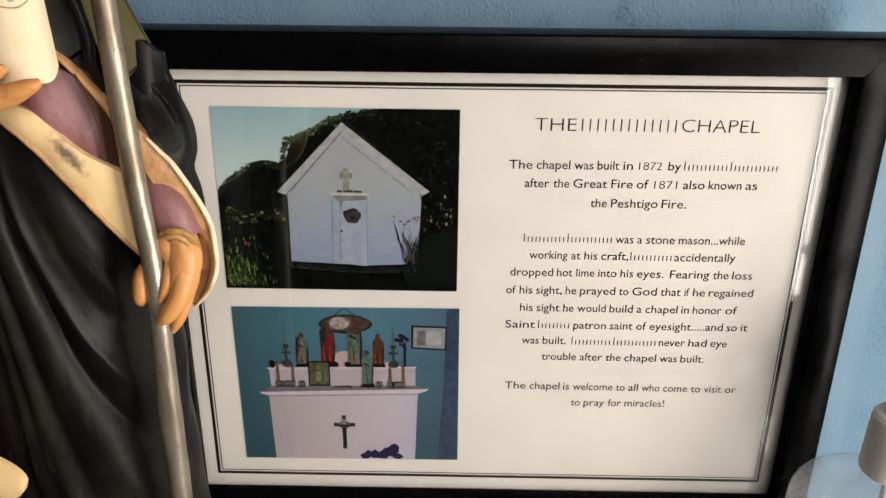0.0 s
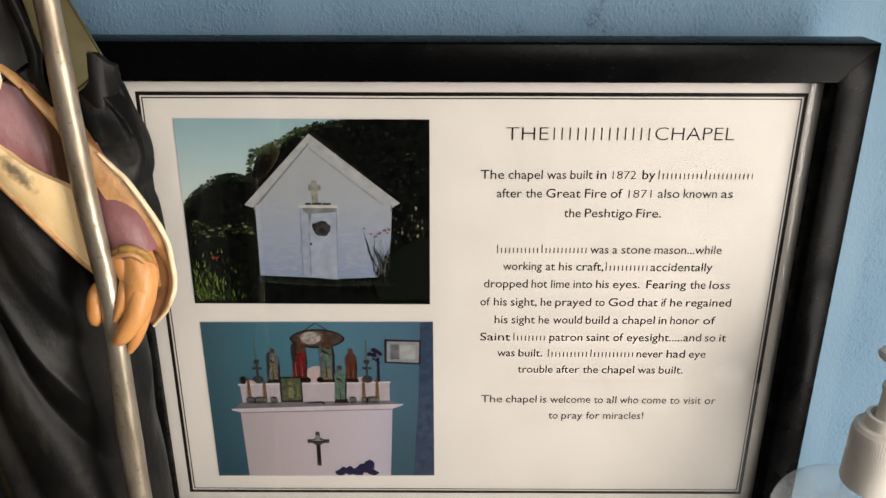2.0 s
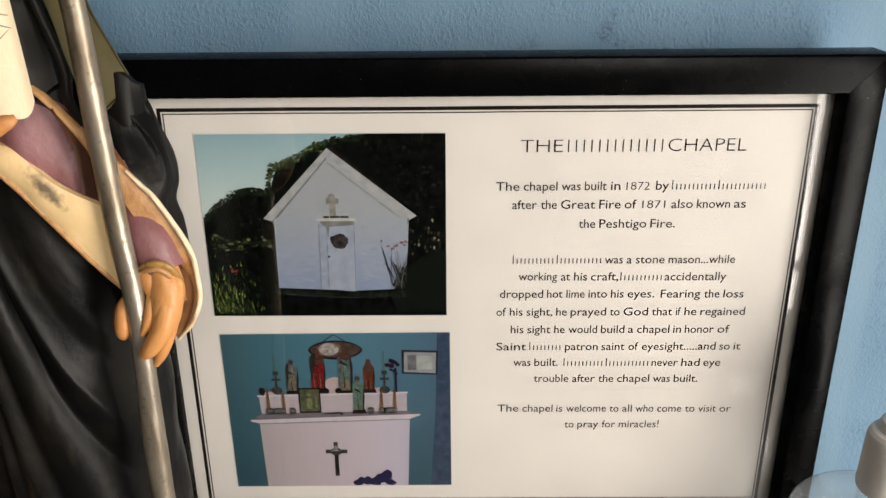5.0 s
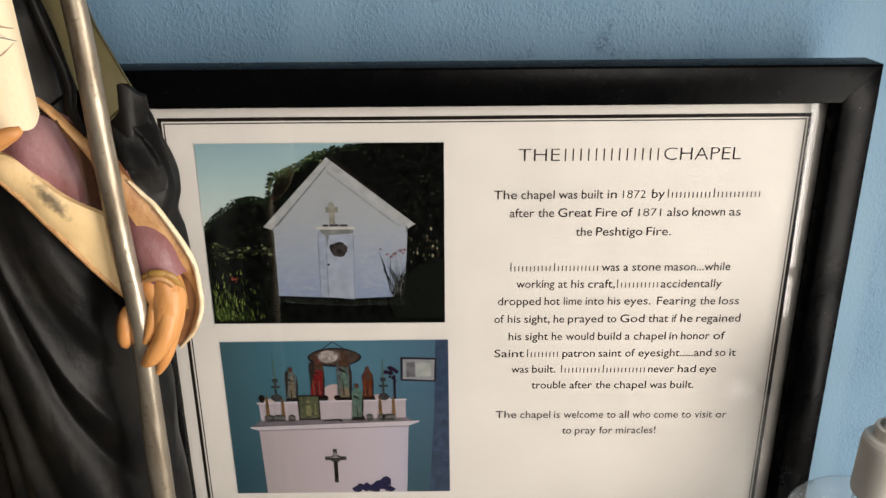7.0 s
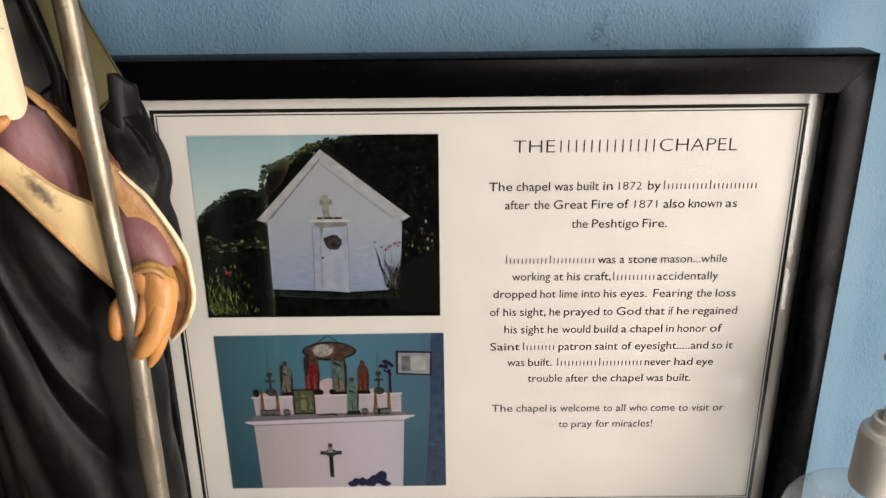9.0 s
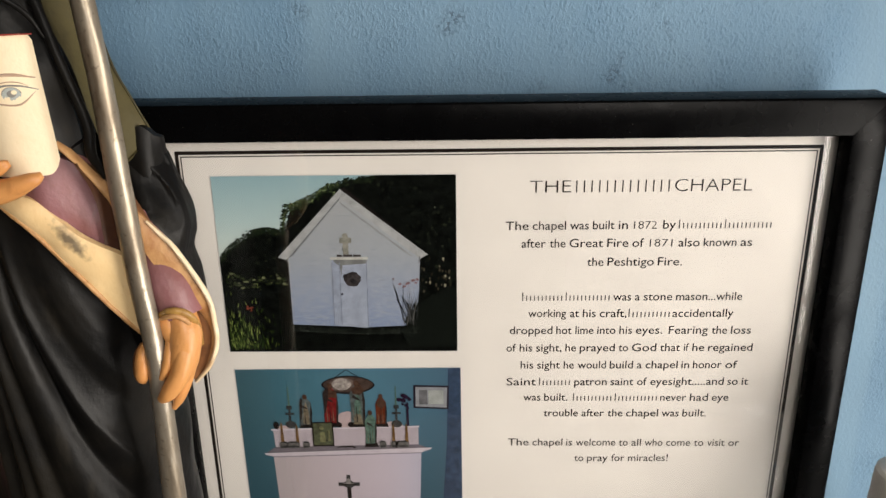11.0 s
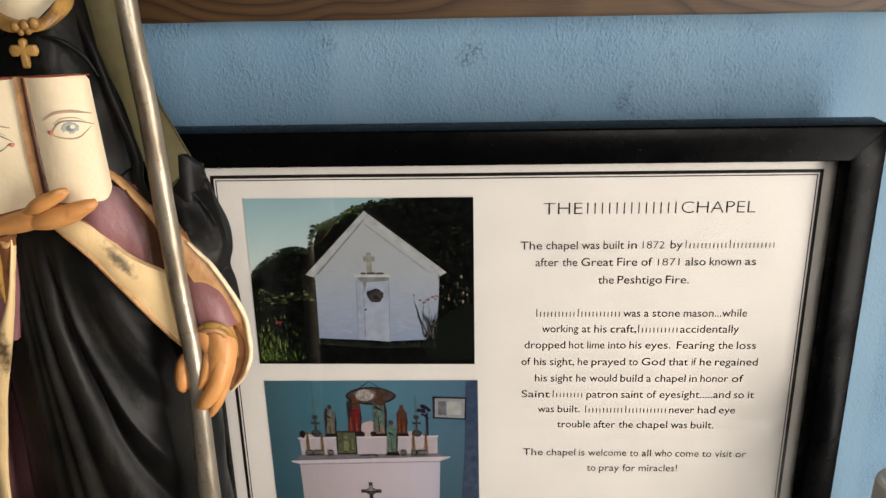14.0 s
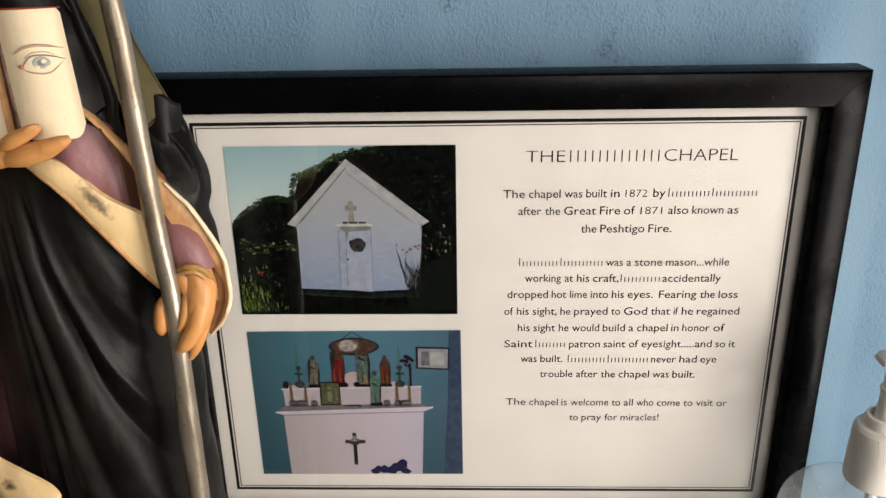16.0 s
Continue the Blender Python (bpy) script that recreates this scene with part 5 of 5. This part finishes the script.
for side in (1, -1):
    book_page(side)
    tube(fig, [mm(-185, -130, 70.7), mm(-185 + side * 12, -133.0, 70.8 + side * 0.3), mm(-185 + side * 25.5, -129.5, 70.3 + side * 0.8)], [0.00025, 0.0003, 0.0002], RED, 8, 18)
tube(fig, [mm(-226, -127, 13.5), mm(-212, -130, 15.6), mm(-203, -131, 17.6), mm(-197, -131, 20)], [0.0022, 0.0024, 0.0018, 0.0008], RED, 10, 18)
slab(fig, [(-186.8, -132.6, 71.0), (-186.6, -133.4, 46), (-185.6, -134.0, 21)], [(-183.6, -131.6, 70.6), (-182.6, -132.2, 46), (-181.4, -132.8, 21)], GUTTER, 0.003, -0.3, 24, 6, 0.5, 51)
tube(fig, [mm(-183.6, -132.0, 70.4), mm(-182.7, -132.6, 46), mm(-181.6, -133.2, 22)], [0.0005, 0.0010, 0.0012], DEEP, 8, 18, 0.6, 0.35)


def line_on_page(points, width, mat):
    tube(fig, [mm(x, page_y(x, z) - 0.02, z) for x, z in points], [width * 0.5, width, width, width * 0.4], mat, 6, 22, 1.0, 0.25)


def eye_mark(x, z, turn):
    """A plain almond of line with a round spot, and a line above."""
    line_on_page([(x - 7.2, z - 0.6 + turn), (x - 3.2, z + 2.6), (x + 2.2, z + 2.8), (x + 7.6, z + 0.6 - turn * 0.6)], 0.00034, SMUDGE)
    line_on_page([(x - 5.6, z + 2.2), (x - 2.2, z + 4.0), (x + 2.0, z + 4.0), (x + 5.6, z + 2.2)], 0.00022, LINE)
    line_on_page([(x - 7.2, z - 0.6 + turn), (x - 3.2, z - 3.1), (x + 2.4, z - 3.3), (x + 6.8, z + 0.2 - turn * 0.6)], 0.0003, SMUDGE if turn > 0 else LINE)
    line_on_page([(x - 9.4, z + 3.4), (x - 4.6, z + 6.0), (x + 0.6, z + 6.5), (x + 7.2, z + 5.2)], 0.00055, LINE)
    for dx, dz, r, m, d in ((0, -0.1, 3.0, SMUDGE, 0.03), (0, -0.1, 2.75, IRIS, 0.07), (0.1, 0.3, 1.35, SMUDGE, 0.13), (0.9, 0.8, 0.8, PAGE, 0.2), (-1.0, -1.1, 0.5, PAGE, 0.13)):
        loops = [[mm(x + dx + q * math.cos(a), page_y(x + dx + q * math.cos(a), z) - d + dy, z + dz + q * 0.9 * math.sin(a)) for k in range(20) for a in [2 * math.pi * k / 20]] for q, dy in ((r, 0.6), (r, 0.0), (r * 0.3, -0.02))]
        rings(fig, loops, m)
    line_on_page([(x + turn * 6.0, z - 0.9), (x + turn * 6.8, z - 1.1), (x + turn * 7.4, z - 1.0), (x + turn * 8.0, z - 0.6)], 0.0008, LINE_RED)


eye_mark(-168.6, 51.6, -1)
eye_mark(-198.6, 47.2, 1)

# hand under the book: flat palm, raised thumb with a pale nail, long fingers held together
slab(fig, [(-240, -116, 12), (-224, -127, 14.8), (-210, -134, 16.4), (-198, -138, 19.6), (-186, -139.6, 22.6), (-178, -138.5, 22.0)], [(-240, -116, 3), (-224, -127, 8.2), (-210, -134, 10.6), (-198, -138, 12.2), (-186, -139.6, 14.6), (-178, -138.5, 18.0)], SKIN, 0.008, 2.6, 36, 12, 0.8, 61)
tube(fig, [mm(-188.7, -139, 20.9), mm(-181.9, -140.5, 24.2), mm(-175.5, -141, 27.4), mm(-171.4, -141, 29.3), mm(-169.6, -140, 30.0)], [0.0010, 0.0031, 0.0027, 0.0021, 0.0011], SKIN, 16, 30, 0.9, 0.04)
tube(fig, [mm(-174.6, -143.2, 28.8), mm(-171.9, -142.6, 30.1), mm(-169.9, -141.6, 30.7)], [0.0007, 0.0012, 0.0006], SKIN, 10, 12, 0.5)
tube(fig, [mm(-189.1, -139.5, 17.3), mm(-179.0, -140.5, 19.2), mm(-170.1, -140.5, 21.8), mm(-163.1, -139.5, 24.0), mm(-160.3, -138, 25.4)], [0.0012, 0.0036, 0.0034, 0.0026, 0.0012], SKIN, 16, 32, 0.9, 0.04)
tube(fig, [mm(-189.4, -139.5, 15.8), mm(-178.1, -140, 17.3), mm(-169.2, -140, 20.2), mm(-163.1, -138.5, 22.5)], [0.0008, 0.0024, 0.0024, 0.0012], SKIN, 14, 26, 1.0, 0.04)
# shade under the thumb, painted as a brown strip
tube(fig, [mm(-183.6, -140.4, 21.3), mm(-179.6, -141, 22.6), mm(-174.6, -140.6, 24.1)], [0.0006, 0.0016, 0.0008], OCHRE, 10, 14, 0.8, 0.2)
# sleeve hanging below that arm: soft rolled edge round mauve, a gilt fold and brown ones
slab(fig, [(-246, -108, 16), (-242, -112, -8), (-238, -115, -26), (-226, -115, -42)], [(-210, -117, 14), (-210, -119, -6), (-212, -119, -24), (-216, -117, -42)], PURPLE, 0.006, 2.0, 30, 14, 1.5, 14)
slab(fig, [(-217.1, -121, 3.6), (-216.3, -122, -4.8), (-217.2, -122, -13.2), (-216.1, -121, -23.1)], [(-214.3, -121, 4.0), (-213.2, -122, -4.8), (-213.9, -122, -13.3), (-213.9, -121, -23.1)], GOLD, 0.002, 0.5, 26, 8, 1.4, 71)
slab(fig, [(-214.0, -120.5, 5.5), (-212.7, -121, -1.8), (-213.9, -121, -11.9), (-215.4, -120, -25.3)], [(-205.8, -120.5, 6.2), (-207.2, -120.5, -0.4), (-210.3, -121, -10.3), (-213.2, -120, -26.2)], OCHRE, 0.002, 0.8, 26, 8, 1.6, 72)
slab(fig, [(-220.6, -122, 6.4), (-215.3, -123, 6.3), (-208.8, -123, 6.7), (-204.6, -122, 7.9)], [(-221.3, -121, 4.0), (-216.4, -121.5, 0.9), (-209.6, -121.5, 2.5), (-205.7, -121, 5.4)], OCHRE, 0.002, 0.6, 20, 6, 1.0, 73)
tube(fig, [mm(-210.9, -122.6, 5.3), mm(-208.9, -122.8, 2.9), mm(-206.9, -122.4, 4.0)], [0.0004, 0.0012, 0.0005], TAN, 8, 14, 0.6, 0.3)
# pale lapel band across the robe, brown along its lower edge
slab(fig, [(-181.7, -122, 14.5), (-173.3, -122.5, 11.2), (-165.7, -122, 3.2), (-158.3, -120.5, -4.0), (-148.0, -117.5, -11.0), (-143.1, -115, -17.3)], [(-188.4, -122, 10.8), (-181.2, -123, 5.5), (-173.8, -123, -2.7), (-160.5, -121, -21.3), (-154.7, -119, -30.5), (-143.6, -115, -47.0)], LAPEL, 0.003, 1.2, 44, 12, 1.1, 2)
tube(fig, [mm(-188.8, -121.6, 11.0), mm(-181.5, -122.6, 5.2), mm(-174.0, -122.6, -3.0), mm(-160.7, -120.6, -21.6), mm(-154.9, -118.6, -30.9), mm(-148.9, -116.6, -39.6), mm(-143.8, -114.6, -47.4)], [0.0008, 0.0010, 0.0010, 0.0010, 0.0010, 0.0010, 0.0006], TAN, 10, 50, 1.0, 0.3)
# pale edge of the mantle's opening and the mauve dress beside it
slab(fig, [(-206.0, -121, 7.2), (-207.6, -121.5, -5.0), (-210.4, -121.5, -16.9), (-216.0, -121, -39.9), (-217.6, -121, -45.3), (-223.6, -121, -65.7), (-229.0, -120, -89.4), (-231.4, -120, -101.4), (-232.0, -122, -125), (-219.6, -123.5, -133.5), (-208.4, -123.4, -142), (-205.2, -123, -148), (-206.4, -122.6, -153.2)], [(-207.2, -120, 6.1), (-210.7, -120, -9.0), (-216.7, -119.5, -26.4), (-225.3, -119, -40.9), (-228.9, -118, -46.8), (-233.7, -117.5, -67.7), (-237.8, -117, -91.4), (-240.2, -117, -107.6), (-239, -119, -140), (-229, -123, -156), (-218, -123.6, -159.5), (-210, -123.2, -157), (-206.6, -122.6, -153.6)], LAPEL, 0.002, 1.4, 80, 12, 0.9, 9)
slab(fig, [(-216, -112, 4), (-228, -113, -35), (-238, -113, -72), (-244, -110, -104), (-247, -109, -140), (-251, -109, -220), (-257, -111, -375)], [(-290, -86, 4), (-294, -88, -35), (-298, -90, -72), (-302, -88, -104), (-306, -86, -140), (-310, -86, -220), (-316, -88, -375)], PURPLE, 0.03, 6.0, 60, 24, 1.6, 12)
slab(fig, [(-249.4, -116, -90.1), (-247.5, -117, -97.5), (-247.6, -118, -106.0), (-247.7, -118, -115.2), (-247.3, -118, -125.7)], [(-263.4, -108, -95.1), (-260.0, -110, -102.1), (-261.1, -110, -111.5), (-262.2, -110, -121.0), (-262.7, -110, -131.8)], LAPEL, 0.002, 1.2, 30, 8, 0.8, 81)

# staff, with the grip round it
tube(fig, [mm(-150, -114, 170), mm(-148.1, -115, 97), mm(-144.9, -116.5, 54), mm(-143.0, -118, 15), mm(-141.2, -119, -19), mm(-139.2, -119, -48), mm(-139.4, -118.5, -75), mm(-141.0, -117, -118), mm(-142, -116, -250), mm(-143, -116, -378)], [0.0041, 0.0041, 0.0041, 0.0042, 0.0041, 0.0039, 0.0040, 0.0047, 0.0046, 0.0046], STAFF, 28, 160, 1.0, 0.05)
tube(fig, [mm(-129.6, -112, -37.3), mm(-127.7, -114.5, -45.3), mm(-128.4, -116.5, -53.1), mm(-130.6, -118, -61.1), mm(-134.3, -119, -69.5)], [0.0056, 0.0064, 0.0062, 0.0053, 0.0028], SKIN, 26, 30, 1.0, 0.03)
tube(fig, [mm(-126.5, -114.5, -47.9), mm(-126.3, -116, -56.0), mm(-128.4, -117.5, -64.1), mm(-132.2, -118.5, -72.5), mm(-135.0, -118.5, -77.6)], [0.0026, 0.0027, 0.0026, 0.0023, 0.0010], SKIN, 16, 28, 1.0, 0.03)
tube(fig, [mm(-129.6, -115.5, -43.5), mm(-127.6, -118.4, -51.5), mm(-129.8, -121.0, -60.6), mm(-134.4, -122.6, -67.8), mm(-138.2, -122.2, -71.4)], [0.0030, 0.0041, 0.0040, 0.0034, 0.0018], SKIN, 22, 34, 1.0, 0.03)
tube(fig, [mm(-134.6, -112.5, -37.0), mm(-133.4, -115.0, -42.5), mm(-132.4, -117.0, -48.0)], [0.0040, 0.0042, 0.0026], SKIN, 18, 20, 1.0, 0.03)
tube(fig, [mm(-133.6, -116.5, -46.0), mm(-133.2, -119.0, -51.0), mm(-134.6, -121.0, -57.5), mm(-137.2, -121.6, -62.5)], [0.0014, 0.0021, 0.0021, 0.0012], SKIN, 16, 26, 1.0, 0.03)
# brown strips stand in for the shade between fingers and staff
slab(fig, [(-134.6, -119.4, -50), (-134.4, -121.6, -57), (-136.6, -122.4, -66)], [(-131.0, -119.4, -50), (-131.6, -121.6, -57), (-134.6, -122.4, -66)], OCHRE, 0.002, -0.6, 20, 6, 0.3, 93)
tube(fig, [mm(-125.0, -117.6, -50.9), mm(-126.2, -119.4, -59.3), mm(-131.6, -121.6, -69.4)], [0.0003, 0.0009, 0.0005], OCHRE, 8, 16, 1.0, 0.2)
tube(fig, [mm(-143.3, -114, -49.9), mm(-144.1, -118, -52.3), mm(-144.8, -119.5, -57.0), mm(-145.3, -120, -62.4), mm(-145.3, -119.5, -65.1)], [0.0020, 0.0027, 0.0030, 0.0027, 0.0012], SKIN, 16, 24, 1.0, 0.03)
# painted shade beside the finger
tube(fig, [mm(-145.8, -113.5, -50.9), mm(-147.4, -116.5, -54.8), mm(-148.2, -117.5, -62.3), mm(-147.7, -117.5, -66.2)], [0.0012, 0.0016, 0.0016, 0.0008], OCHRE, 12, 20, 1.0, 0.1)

figure = part("statue", fig, FIGURE_MATS, None, "", 50)
tagged(figure, "painted plaster robed statue in black holding a book and staff", "statue")
